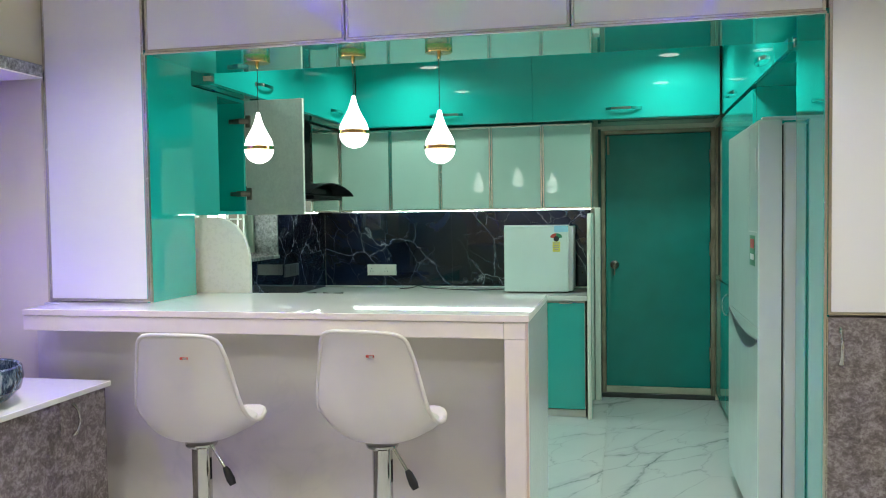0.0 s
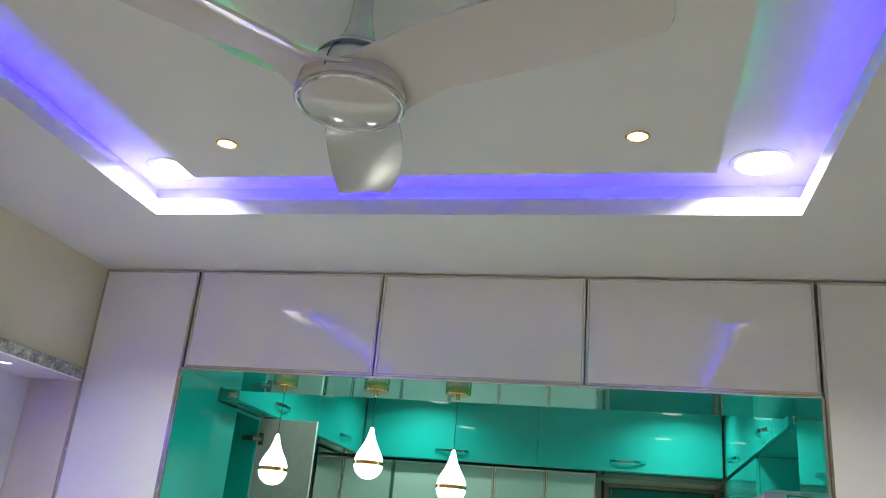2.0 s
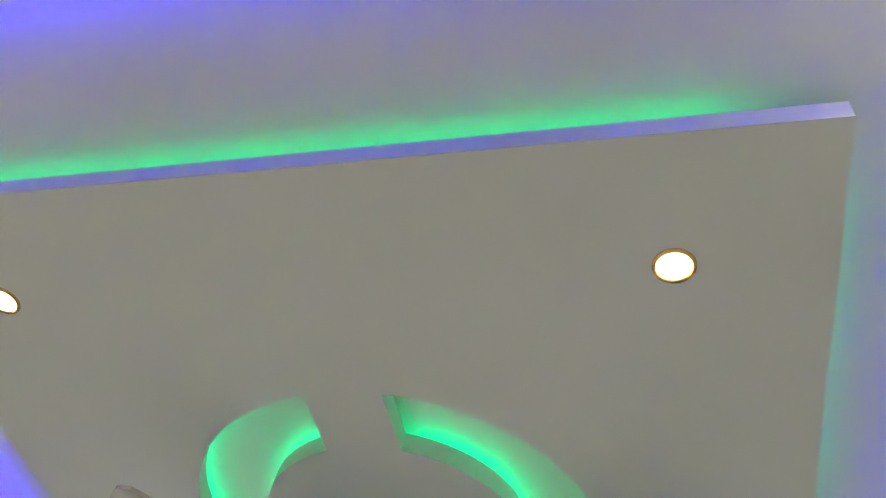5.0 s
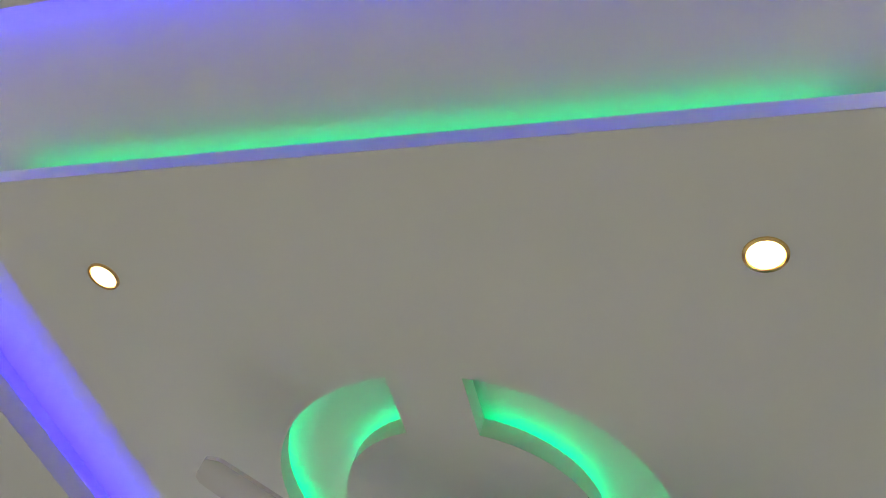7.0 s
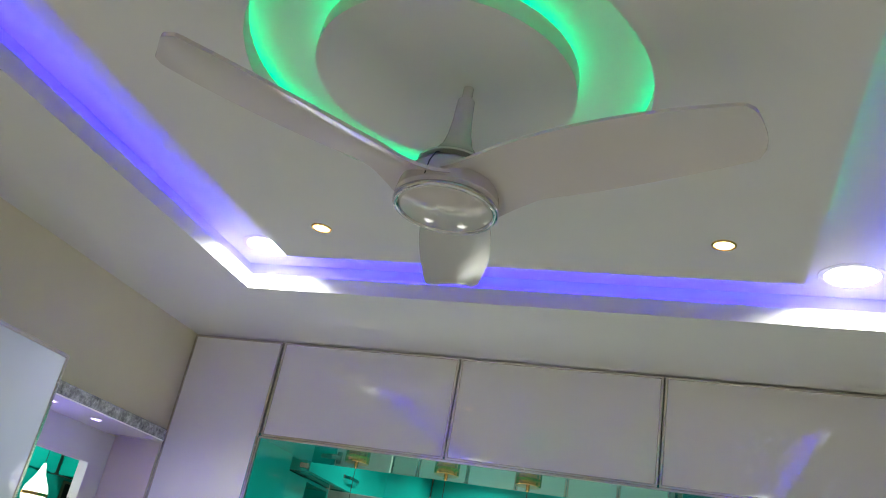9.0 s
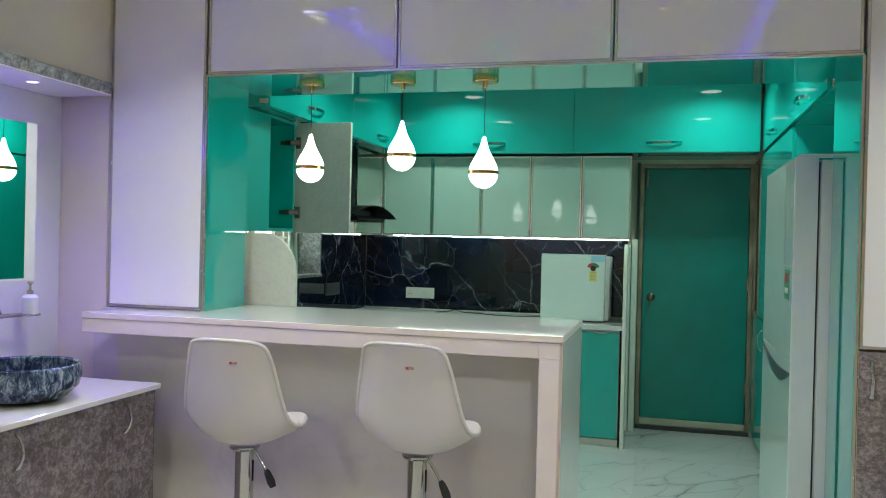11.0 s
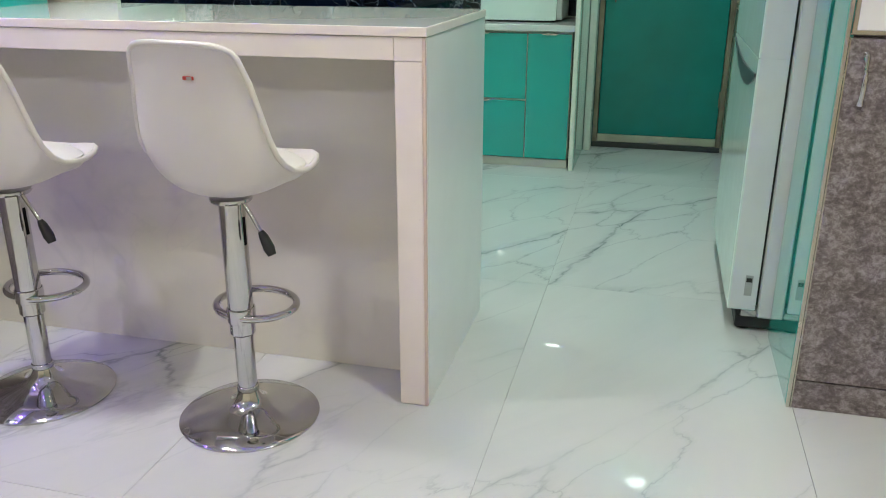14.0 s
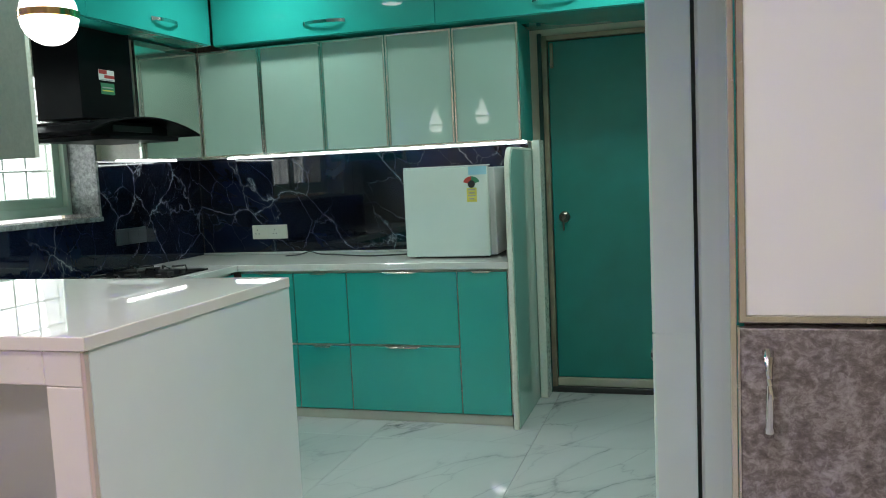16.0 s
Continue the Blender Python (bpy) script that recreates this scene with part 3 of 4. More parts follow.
# ---- bar counter ----
ob = thing("bar_counter", (-0.6, 3.1, 0), "white bar counter with stone top and open knee space", "bar counter")
KX0, KX1, KY0, KY1, KZ = -1.672, 0.362, 2.82, 3.545, 1.083
top = part("top", box(KX0, KX1, KY0, KY1, KZ - 0.024, KZ, 0.001), COUNTER, ob)
part("edge_band", box(KX0, KX1 + 0.003, KY0 - 0.003, KY0 - 0.0003, KZ - 0.024, KZ - 0.001, 0.0008), COUNTER_EDGE, top)
part("edge_band", box(KX1 + 0.0003, KX1 + 0.003, KY0, KY1, KZ - 0.024, KZ - 0.001, 0.0008), COUNTER_EDGE, top)
part("apron", box(KX0, KX1 - 0.086, KY0, KY0 + 0.03, 0.998, KZ - 0.0255, 0.002), COUNTER_EDGE, ob, "blush white apron under the top")
part("leg", box(KX1 - 0.085, KX1 - 0.010, KY0, KY0 + 0.10, 0.001, 0.998 - 0.001, 0.002), COUNTER_EDGE, ob)
part("apron_end", box(KX1 - 0.085, KX1 - 0.010, KY0, KY0 + 0.03, 0.998, KZ - 0.0255, 0.001), COUNTER_EDGE, ob)
part("corner_trim", box(KX1 - 0.0095, KX1 - 0.001, KY0 - 0.001, KY0 + 0.010, 0.001, KZ - 0.0255, 0.001), surface("pink beige edging", (0.62, 0.47, 0.42), 0.4), ob)
part("side_panel", box(KX1 - 0.009, KX1, KY0 + 0.0105, KY1, 0.001, KZ - 0.025), surface("white glossy side board", (0.80, 0.79, 0.79), 0.12, vary=0.02, relief=0, coat=0.3), ob, "white glossy end board")
part("knee_panel", box(KX0 - 0.09, KX1 - 0.10, 3.012, 3.03, 0.001, KZ - 0.025), BAR_TILE, ob, "pale grey tile facing")
part("body", box(KX0 + 0.05, KX1 - 0.012, 3.032, KY1 - 0.005, 0.0, KZ - 0.025), CREAM_PANEL, ob)
part("end_cap", box(KX0 - 0.085, KX0 - 0.001, YP - 0.03, YP + 0.1, KZ - 0.03, KZ, 0.002), COUNTER, ob)

# ---- bar stools ----
def bar_stool(x, y, turn, lift=0.0):
    ob = thing("bar_stool", (x, y, 0), "white shell bar stool on a chrome gas-lift pedestal at the counter", "bar stool", "bar stools")
    M = Matrix.Translation((x, y, 0)) @ Matrix.Rotation(radians(turn), 4, "Z")
    L = Matrix.Translation((0, 0, lift))
    def put(bm):
        bmesh.ops.transform(bm, matrix=M, verts=bm.verts)
        return bm
    def up(bm):
        bmesh.ops.transform(bm, matrix=M @ L, verts=bm.verts)
        return bm
    part("base", put(lathe(((0, 0.0), (0.196, 0.0), (0.198, 0.006), (0.19, 0.012), (0.13, 0.026), (0.075, 0.040), (0.048, 0.052), (0.036, 0.066), (0.030, 0.085), (0, 0.086)), seg=56)), CHROME, ob)
    part("lower_pole", put(lathe(((0.0275, 0.07), (0.0275, 0.31), (0, 0.31)), seg=28)), CHROME, ob)
    part("collar", put(lathe(((0.0285, 0.085), (0.031, 0.087), (0.031, 0.10), (0.0285, 0.102)), seg=28)), CHROME, ob)
    part("upper_pole", put(lathe(((0.0, 0.262), (0.032, 0.262), (0.0350, 0.266), (0.0350, 0.638 + lift), (0, 0.64 + lift)), seg=28)), CHROME, ob)
    part("slot", up(box(0.032, 0.0365, -0.006, 0.006, 0.52, 0.60, 0.002)), BLACK, ob)
    pts = []
    for i in range(40):
        a = 2 * math.pi * i / 40
        pts.append((0.118 * math.cos(a), 0.072 + 0.098 * math.sin(a), 0.322 + 0.004 * math.sin(a)))
    part("footrest", put(tube(pts, 0.0105, 10, True)), CHROME, ob)
    part("footrest_clamp", put(lathe(((0.036, 0.300), (0.0395, 0.302), (0.0395, 0.340), (0.036, 0.342)), seg=28)), CHROME, ob)
    part("mounting_plate", up(lathe(((0, 0.640), (0.052, 0.640), (0.056, 0.645), (0.056, 0.652), (0, 0.654)), seg=28)), CHROME, ob)
    lever = part("lever", up(tube([(0.044, -0.01, 0.646), (0.075, -0.014, 0.605), (0.103, -0.018, 0.566)], 0.0055, 8)), CHROME, ob)
    part("grip", up(tube([(0.098, -0.017, 0.573), (0.106, -0.018, 0.561), (0.122, -0.020, 0.531), (0.131, -0.021, 0.513)], [0.008, 0.0125, 0.0155, 0.011], 10)), RUBBER, lever, "black grip")
    # moulded shell: seat pan that sweeps up into a tapering back
    prof = [(0.218, 0.728), (0.208, 0.720), (0.18, 0.706), (0.13, 0.688), (0.065, 0.676), (0.01, 0.666), (-0.04, 0.664), (-0.085, 0.674), (-0.118, 0.697), (-0.138, 0.735), (-0.146, 0.785), (-0.151, 0.845), (-0.155, 0.905), (-0.159, 0.965), (-0.163, 1.005), (-0.165, 1.030), (-0.166, 1.044), (-0.167, 1.052), (-0.167, 1.057)]
    edge = [(0.090, 0.216, 0.734), (0.128, 0.206, 0.738), (0.156, 0.182, 0.738), (0.178, 0.145, 0.735), (0.194, 0.100, 0.733), (0.207, 0.055, 0.734), (0.212, 0.014, 0.738), (0.213, -0.024, 0.748), (0.210, -0.056, 0.768), (0.204, -0.078, 0.798), (0.196, -0.091, 0.838), (0.188, -0.100, 0.880), (0.179, -0.108, 0.924), (0.170, -0.117, 0.968), (0.162, -0.127, 1.000), (0.155, -0.134, 1.024), (0.145, -0.140, 1.040), (0.128, -0.148, 1.050), (0.103, -0.155, 1.056)]
    own = bmesh.new()
    rows = []
    m = 16
    for (py, pz), (w, ey, ez) in zip(prof, edge):
        row = []
        for j in range(m + 1):
            v = 2 * j / m - 1
            k = abs(v) ** 2.4
            row.append(own.verts.new((v * w, py + (ey - py) * k, pz + (ez - pz) * k)))
        rows.append(row)
    for i in range(len(rows) - 1):
        for j in range(m):
            own.faces.new((rows[i][j], rows[i][j + 1], rows[i + 1][j + 1], rows[i + 1][j]))
    bmesh.ops.recalc_face_normals(own, faces=own.faces)
    bmesh.ops.subdivide_edges(own, edges=own.edges[:], cuts=1, use_grid_fill=True, smooth=0.4)
    bmesh.ops.solidify(own, geom=own.faces[:], thickness=0.009)
    bmesh.ops.transform(own, matrix=M @ L, verts=own.verts)
    part("shell", own, WHITE_PLASTIC, ob)
    loop = [Vector(p) for p in edge] + [Vector((x1 * 0.5, -0.165, 1.059)) for x1 in (0.11, -0.11)] + [Vector((-p[0], p[1], p[2])) for p in edge[::-1]] + [Vector((-0.040, 0.218, 0.730)), Vector((0.040, 0.218, 0.730))]
    part("rim", up(tube(loop, 0.0072, 8, True)), WHITE_PLASTIC, ob)
    own = lathe(((0, 0.758), (0.10, 0.755), (0.145, 0.746), (0.168, 0.731), (0.172, 0.714), (0.158, 0.698), (0, 0.690)), seg=40)
    for v in own.verts:
        v.co.x *= 1.08
        v.co.y = v.co.y * 0.94 + 0.044
        v.co.z += 0.006
        v.co.z -= 0.05 * max(0.0, v.co.y - 0.06)
    part("cushion", up(own), CUSHION, ob, "padded white leatherette cushion")
    tag = part("maker_tag", up(box(0.025, 0.051, -0.1690, -0.1620, 0.978, 0.986)), LABEL_RED, ob, "small red and grey maker tag")
    part("tag_print", up(box(0.036, 0.0508, -0.1698, -0.1692, 0.9782, 0.9858)), LABEL_GREY, tag)
    return ob


bar_stool(-0.786, 2.615, -1, -0.012)
bar_stool(-0.124, 2.648, -8, 0.005)

# ---- pendants ----
def pendant(x, y, z_bottom, ZO, label, group, opal=PENDANT_GLOW):
    ob = thing("pendant_lamp", (x, y, ZO), label, "pendant lamp", group)
    part("canopy", lathe(((0, ZO - 0.0015), (0.055, ZO - 0.0015), (0.056, ZO - 0.006), (0.056, ZO - 0.028), (0.053, ZO - 0.031), (0, ZO - 0.031)), (x, y, 0), 40), GOLD, ob, "polished brass canopy")
    part("cord_grip", lathe(((0.009, ZO - 0.031), (0.008, ZO - 0.05), (0.003, ZO - 0.055), (0, ZO - 0.055)), (x, y, 0), 16), GOLD, ob)
    R, c = 0.062, z_bottom + 0.062
    part("cord", lathe(((0.0016, ZO - 0.05), (0.0016, c + 0.15), (0, c + 0.15)), (x, y, 0), 8), RUBBER, ob)
    part("bowl", lathe([(R * math.sin(a), c - R * math.cos(a)) for a in (math.pi * 0.5 * i / 12 for i in range(13))] + [(R * 0.985, c + 0.008), (0, c + 0.008)], (x, y, 0), 40), opal, ob)
    part("band", lathe(((0.0625, c - 0.004), (0.0645, c - 0.003), (0.0645, c + 0.012), (0.0618, c + 0.013)), (x, y, 0), 40), GOLD, ob, "brass band")
    up = [(0.0612, c + 0.0085), (0.0592, c + 0.024), (0.0535, c + 0.042), (0.0440, c + 0.060), (0.0325, c + 0.080), (0.0225, c + 0.101), (0.0150, c + 0.123), (0.0100, c + 0.143), (0.0070, c + 0.155), (0, c + 0.158)]
    part("shade", lathe(up, (x, y, 0), 40), opal, ob, "opal white drop shade")
    return ob


for x, z in ((-0.841, 1.669), (-0.411, 1.722), (-0.043, 1.648)):
    pendant(x, 3.268, z, ZO, "lit white drop-shaped pendant lamp with a brass band", "bar pendants")

# ---- kitchen: lofts ----
def door_leaf(axis, at, out, a0, a1, z0, z1, mat, ob, name="door", label=""):
    """A flat cabinet front, 18 mm thick, in the plane axis = at; out: +1 or -1, the way that it faces."""
    lo, hi = (at - 0.018, at) if out > 0 else (at, at + 0.018)
    g = 0.0018
    if axis == "x":
        return part(name, box(lo, hi, a0 + g, a1 - g, z0 + g, z1 - g, 0.0012, None, 1), mat, ob, label)
    return part(name, box(a0 + g, a1 - g, lo, hi, z0 + g, z1 - g, 0.0012, None, 1), mat, ob, label)


def band_handle(axis, at, out, c, w, z, tall=0.017, thick=0.005):
    """An arched pull bent from a flat band, standing out from a front."""
    own = bmesh.new()
    prev = None
    n = 20
    for i in range(n + 1):
        u = 2 * i / n - 1
        d = 0.002 + 0.034 * (1 - abs(u) ** 3.2)
        h = tall / 2 * (1.35 if abs(u) > 0.9 else 1.0)
        ring = []
        for q, dz in ((d, -h), (d, h), (d - thick, h), (d - thick, -h)):
            p = (at + out * q, c + u * w, z + dz) if axis == "x" else (c + u * w, at + out * q, z + dz)
            ring.append(own.verts.new(p))
        if prev:
            for k in range(4):
                own.faces.new((prev[k], prev[(k + 1) % 4], ring[(k + 1) % 4], ring[k]))
        else:
            own.faces.new(ring)
        prev = ring
    own.faces.new(prev[::-1])
    bmesh.ops.recalc_face_normals(own, faces=own.faces)
    return own


def loft(name, axis, at, out, a0, a1, z0, z1, depth, handles, label):
    mid = (a0 + a1) / 2
    base = (at - out * depth / 2, mid, z0) if axis == "x" else (mid, at - out * depth / 2, z0)
    ob = thing(name, base, label, "cabinet", "teal loft cabinets")
    lo, hi = (at - depth, at - 0.019) if out > 0 else (at + 0.019, at + depth)
    if axis == "x":
        part("body", box(lo, hi, a0, a1, z0, z1), TEAL, ob)
    else:
        part("body", box(a0, a1, lo, hi, z0, z1), TEAL, ob)
    d = door_leaf(axis, at, out, a0, a1, z0 + 0.002, z1, TEAL, ob)
    for c, w in handles:
        bm = band_handle(axis, at, out, c, w, z0 + 0.072)
        part("handle", bm, CHROME, d, "chrome bow handle")
    return ob


ZL, ZLT = 2.098, 2.598
loft("loft_cabinet", "y", 5.95, -1, -1.284, 0.052, ZL, ZLT, 0.50, ((-0.585, 0.125),), "glossy teal loft cabinet with a chrome bow handle")
loft("loft_cabinet", "y", 5.95, -1, 0.052, 1.348, ZL, ZLT, 0.50, ((0.697, 0.125),), "glossy teal loft cabinet with a chrome bow handle")
loft("loft_cabinet", "x", -1.284, 1, 3.73, 4.913, ZL, ZLT, 0.42, ((4.306, 0.11),), "glossy teal loft cabinet with a chrome bow handle")
loft("loft_cabinet", "x", -1.284, 1, 4.913, 5.93, ZL, ZLT, 0.42, ((5.502, 0.11),), "glossy teal loft cabinet with a chrome bow handle")
loft("loft_cabinet", "x", 1.36, -1, 3.64, 4.90, ZL, ZLT, 0.55, ((4.281, 0.11),), "glossy teal loft cabinet with a chrome bow handle")
loft("loft_cabinet", "x", 1.36, -1, 4.90, 5.93, ZL, ZLT, 0.55, ((5.459, 0.11),), "glossy teal loft cabinet with a chrome bow handle")

for x, y in ((-1.31, 3.7295), (1.40, 3.6395)):
    tagged(part("loft_bracket", box(x - 0.022, x + 0.022, y - 0.028, y + 0.003, ZL + 0.012, ZL + 0.040, 0.003), ALU), "small metal bracket at the loft cabinet end", "bracket", "loft brackets")

# ---- kitchen: wall cabinets along the back ----
UX = (-1.448, -1.045, -0.655, -0.270, 0.112, 0.475)
UY, UZ0, UZ1 = 6.03, 1.468, 2.092
for x0, x1 in zip(UX, UX[1:]):
    ob = thing("wall_cabinet", ((x0 + x1) / 2, 6.2, UZ0), "pale mint glass wall cabinet in an aluminium frame", "cabinet", "mint wall cabinets")
    part("body", box(x0 + 0.001, x1 - 0.001, UY + 0.022, KB - 0.09, UZ0 + 0.004, UZ1 - 0.004), TEAL, ob)
    d = part("door", box(x0 + 0.014, x1 - 0.014, UY + 0.005, UY + 0.018, UZ0 + 0.006, UZ1 - 0.010, 0.001), MINT, ob)
    part("door_frame", rect_frame("y", UY, 0.02, x0 + 0.002, x1 - 0.002, UZ0, UZ1 - 0.006, 0.012), ALU, d, "aluminium profile")
ob = thing("corner_cabinet", (-1.58, 5.75, UZ0), "pale glossy glass wall cabinet beside the hood", "cabinet")
part("body", box(KL, -1.471, 5.46, 6.36, UZ0, UZ1 - 0.004), CREAM_PANEL, ob)
part("door", box(-1.470, -1.450, 5.46, 6.026, UZ0, UZ1 - 0.006, 0.0012), surface("pale mirror glass", (0.50, 0.56, 0.50), 0.03, 0.75, vary=0.02, relief=0, smudge=0.01), ob)
# led strip under them
tagged(part("under_cabinet_light", box(-1.43, 0.455, 6.262, 6.270, UZ0 - 0.006, UZ0 + 0.002), COOL_STRIP), "cool white led strip under the wall cabinets", "led strip", "under-cabinet lights")
tagged(part("under_cabinet_light", box(-1.64, -1.632, 5.48, 6.02, UZ0 - 0.008, UZ0 - 0.001), COOL_STRIP), "cool white led strip under the wall cabinets", "led strip", "under-cabinet lights")

# ---- kitchen: left wall cabinets, one open ----
LX = -1.39
ob = thing("wall_cabinet", (-1.55, 3.8, 1.455), "glossy teal wall cabinet beside the open one", "cabinet")
part("body", box(KL, LX - 0.019, 3.56, 3.945, 1.455, 2.095), TEAL, ob)
door_leaf("x", LX, 1, 3.56, 3.945, 1.45, 2.092, TEAL, ob)
ob = thing("wall_cabinet", (-1.55, 4.11, 1.455), "open teal wall cabinet with its door swung out", "cabinet")
part("side", box(KL, LX - 0.004, 3.947, 3.965, 1.455, 2.095), TEAL, ob, smooth=False)
part("side", box(KL, LX - 0.004, 4.262, 4.280, 1.455, 2.095), TEAL, ob, smooth=False)
part("bottom", box(KL, LX - 0.004, 3.966, 4.261, 1.455, 1.473), TEAL, ob, smooth=False)
part("top", box(KL, LX - 0.004, 3.966, 4.261, 2.077, 2.095), TEAL, ob, smooth=False)
part("back", box(KL, KL + 0.01, 3.966, 4.261, 1.474, 2.076), TEAL, ob, smooth=False)
d = part("door", box(LX + 0.004, LX + 0.345, 4.270, 4.288, 1.45, 2.092, 0.0012), DOOR_LINER, ob, "pale grey inner face of the open door")
part("edge_band", box(LX + 0.3455, LX + 0.3485, 4.269, 4.289, 1.45, 2.092), CREAM_PANEL, d)
part("outer_face", box(LX + 0.004, LX + 0.345, 4.2885, 4.2925, 1.45, 2.092), TEAL, d, "teal outer face")
for z in (1.57, 1.975):
    h = part("hinge", box(LX - 0.085, LX - 0.018, 4.246, 4.2615, z - 0.012, z + 0.012, 0.003), HINGE, ob, "dark nickel cup hinge")
    part("hinge_arm", tube([(LX - 0.045, 4.248, z), (LX - 0.01, 4.236, z), (LX + 0.03, 4.258, z)], 0.0105, 8, False, None, 1.5), HINGE, h)
    part("hinge_cup", box(LX + 0.010, LX + 0.040, 4.258, 4.2697, z - 0.034, z + 0.034, 0.003), HINGE, h)

# ---- hood ----
ob = thing("cooker_hood", (-1.58, 5.2, 1.55), "black chimney cooker hood with a curved glass canopy", "cooker hood")
part("chimney", box(KL, -1.45, 5.03, 5.42, 1.66, 2.097, 0.003), BLACK, ob)
part("motor_box", box(KL, -1.33, 4.93, 5.52, 1.575, 1.640, 0.004), BLACK, ob)
out = [(4.80 + 0.85 * i / 20, 1.585 + 0.075 * math.sin(math.pi * i / 20) ** 0.8) for i in range(21)]
part("canopy", prism(out + [(p[0], p[1] - 0.008) for p in out[::-1]], "x", KL, -1.215, 0.0015), BLACK, ob, "dark curved glass canopy")
part("filter_tray", box(-1.66, -1.25, 4.95, 5.50, 1.548, 1.574, 0.006), BLACK, ob)
part("control_panel", box(-1.329, -1.322, 5.08, 5.38, 1.592, 1.622, 0.001), RUBBER, ob)
lab = part("label", box(-1.4497, -1.4490, 5.165, 5.28, 1.852, 1.905), LABEL_WHITE, ob, "red and white printed sticker")
part("label_stripe", box(-1.4488, -1.4484, 5.166, 5.225, 1.884, 1.904), LABEL_RED, lab)
part("label_stripe", box(-1.4488, -1.4484, 5.205, 5.279, 1.864, 1.880), LABEL_RED, lab)
part("label_stripe", box(-1.4488, -1.4484, 5.170, 5.275, 1.8535, 1.858), LABEL_GREY, lab)
lab = part("label", box(-1.4497, -1.4490, 5.175, 5.275, 1.785, 1.840), LABEL_GREEN, ob, "small green printed sticker")
part("label_stripe", box(-1.4488, -1.4484, 5.185, 5.265, 1.80, 1.806), LABEL_YELLOW, lab)
part("label_stripe", box(-1.4488, -1.4484, 5.185, 5.265, 1.815, 1.821), LABEL_GREY, lab)

# ---- window ----
ob = thing("window_1", (KL - 0.2, 4.7, WZ0), "pale sliding window with bars and a granite surround", "window", "", "structure")
wx = -1.905
part("window_frame", rect_frame("x", wx - 0.03, 0.06, WY0, WY1, WZ0 + 0.022, WZ1, 0.045), WINDOW_FRAME, ob)
for y0, y1, dx in ((WY0 + 0.04, 4.74, 0.012), (4.66, WY1 - 0.04, -0.012)):
    s = part("sash", rect_frame("x", wx - 0.012 + dx, 0.022, y0, y1, WZ0 + 0.066, WZ1 - 0.04, 0.05), WINDOW_FRAME, ob)
    pane = part("pane", box(wx - 0.002 + dx, wx + 0.002 + dx, y0 + 0.05, y1 - 0.05, WZ0 + 0.116, WZ1 - 0.09), GLASS, s)
    pane.visible_shadow = False
bm = None
for k in range(5):
    bm = tube([(wx - 0.07, WY0 + 0.02, 1.28 + 0.145 * k), (wx - 0.07, WY1 - 0.02, 1.28 + 0.145 * k)], 0.006, 8, False, bm)
for k in range(9):
    bm = tube([(wx - 0.075, WY0 + 0.1 + 0.15 * k, WZ0 + 0.03), (wx - 0.075, WY0 + 0.1 + 0.15 * k, WZ1)], 0.006, 8, False, bm)
part("grille", bm, surface("pale grille paint", (0.7, 0.72, 0.68), 0.4), ob)
part("window_sill", box(KL - 0.21, KL + 0.022, WY0, WY1 + 0.004, WZ0 - 0.02, WZ0 + 0.004, 0.002), GRANITE, ob, "grey granite sill")
part("jamb_stone", box(KL - 0.21, KL + 0.014, WY1 - 0.018, WY1 - 0.001, WZ0 + 0.005, WZ1), GRANITE, ob, "grey granite reveal")
sky = part("backdrop", box(-3.6, -3.55, 2.5, 7.5, -0.2, 4.0), glow("bright day outside", (1.0, 1.0, 0.98), 1.05), None, "", False)
tagged(sky, kind="structure")
# no fixture: area lamp added outside the grille in place of daylight
win = bpy.data.lights.new("window_light", "AREA")
win.shape, win.size, win.size_y, win.energy, win.color = "RECTANGLE", 1.2, 0.7, 7, (0.95, 1.0, 1.0)
lo = new("window_light", win)
lo.matrix_world = look((-2.05, 4.73, 1.58), (0, 4.73, 1.4))

# ---- backsplash, worktop, base units ----
WT = 0.858
ob = thing("backsplash", (-0.6, 6.37, WT), "midnight blue marble backsplash with white veins", "backsplash", "", "structure")
bm_edges = (KL, -0.64, 0.445)
for x0, x1 in zip(bm_edges, bm_edges[1:]):
    part("slab", box(x0 + 0.0008, x1 - 0.0008, 6.362, 6.375, WT, UZ0 + 0.002), SPLASH, ob)
part("backing", box(KL, 0.445, 6.376, KB, WT, UZ0), GROUT, ob)
for y0, y1, z1 in ((3.62, 4.57, WZ0 - 0.021), (4.572, 5.41, WZ0 - 0.021), (5.412, 6.361, UZ0)):
    part("slab", box(KL + 0.001, KL + 0.012, y0, y1, WT, z1), SPLASH, ob)
part("corner_bead", box(KL + 0.012, KL + 0.016, 6.357, 6.361, WT, UZ0 - 0.001), ALU, ob)

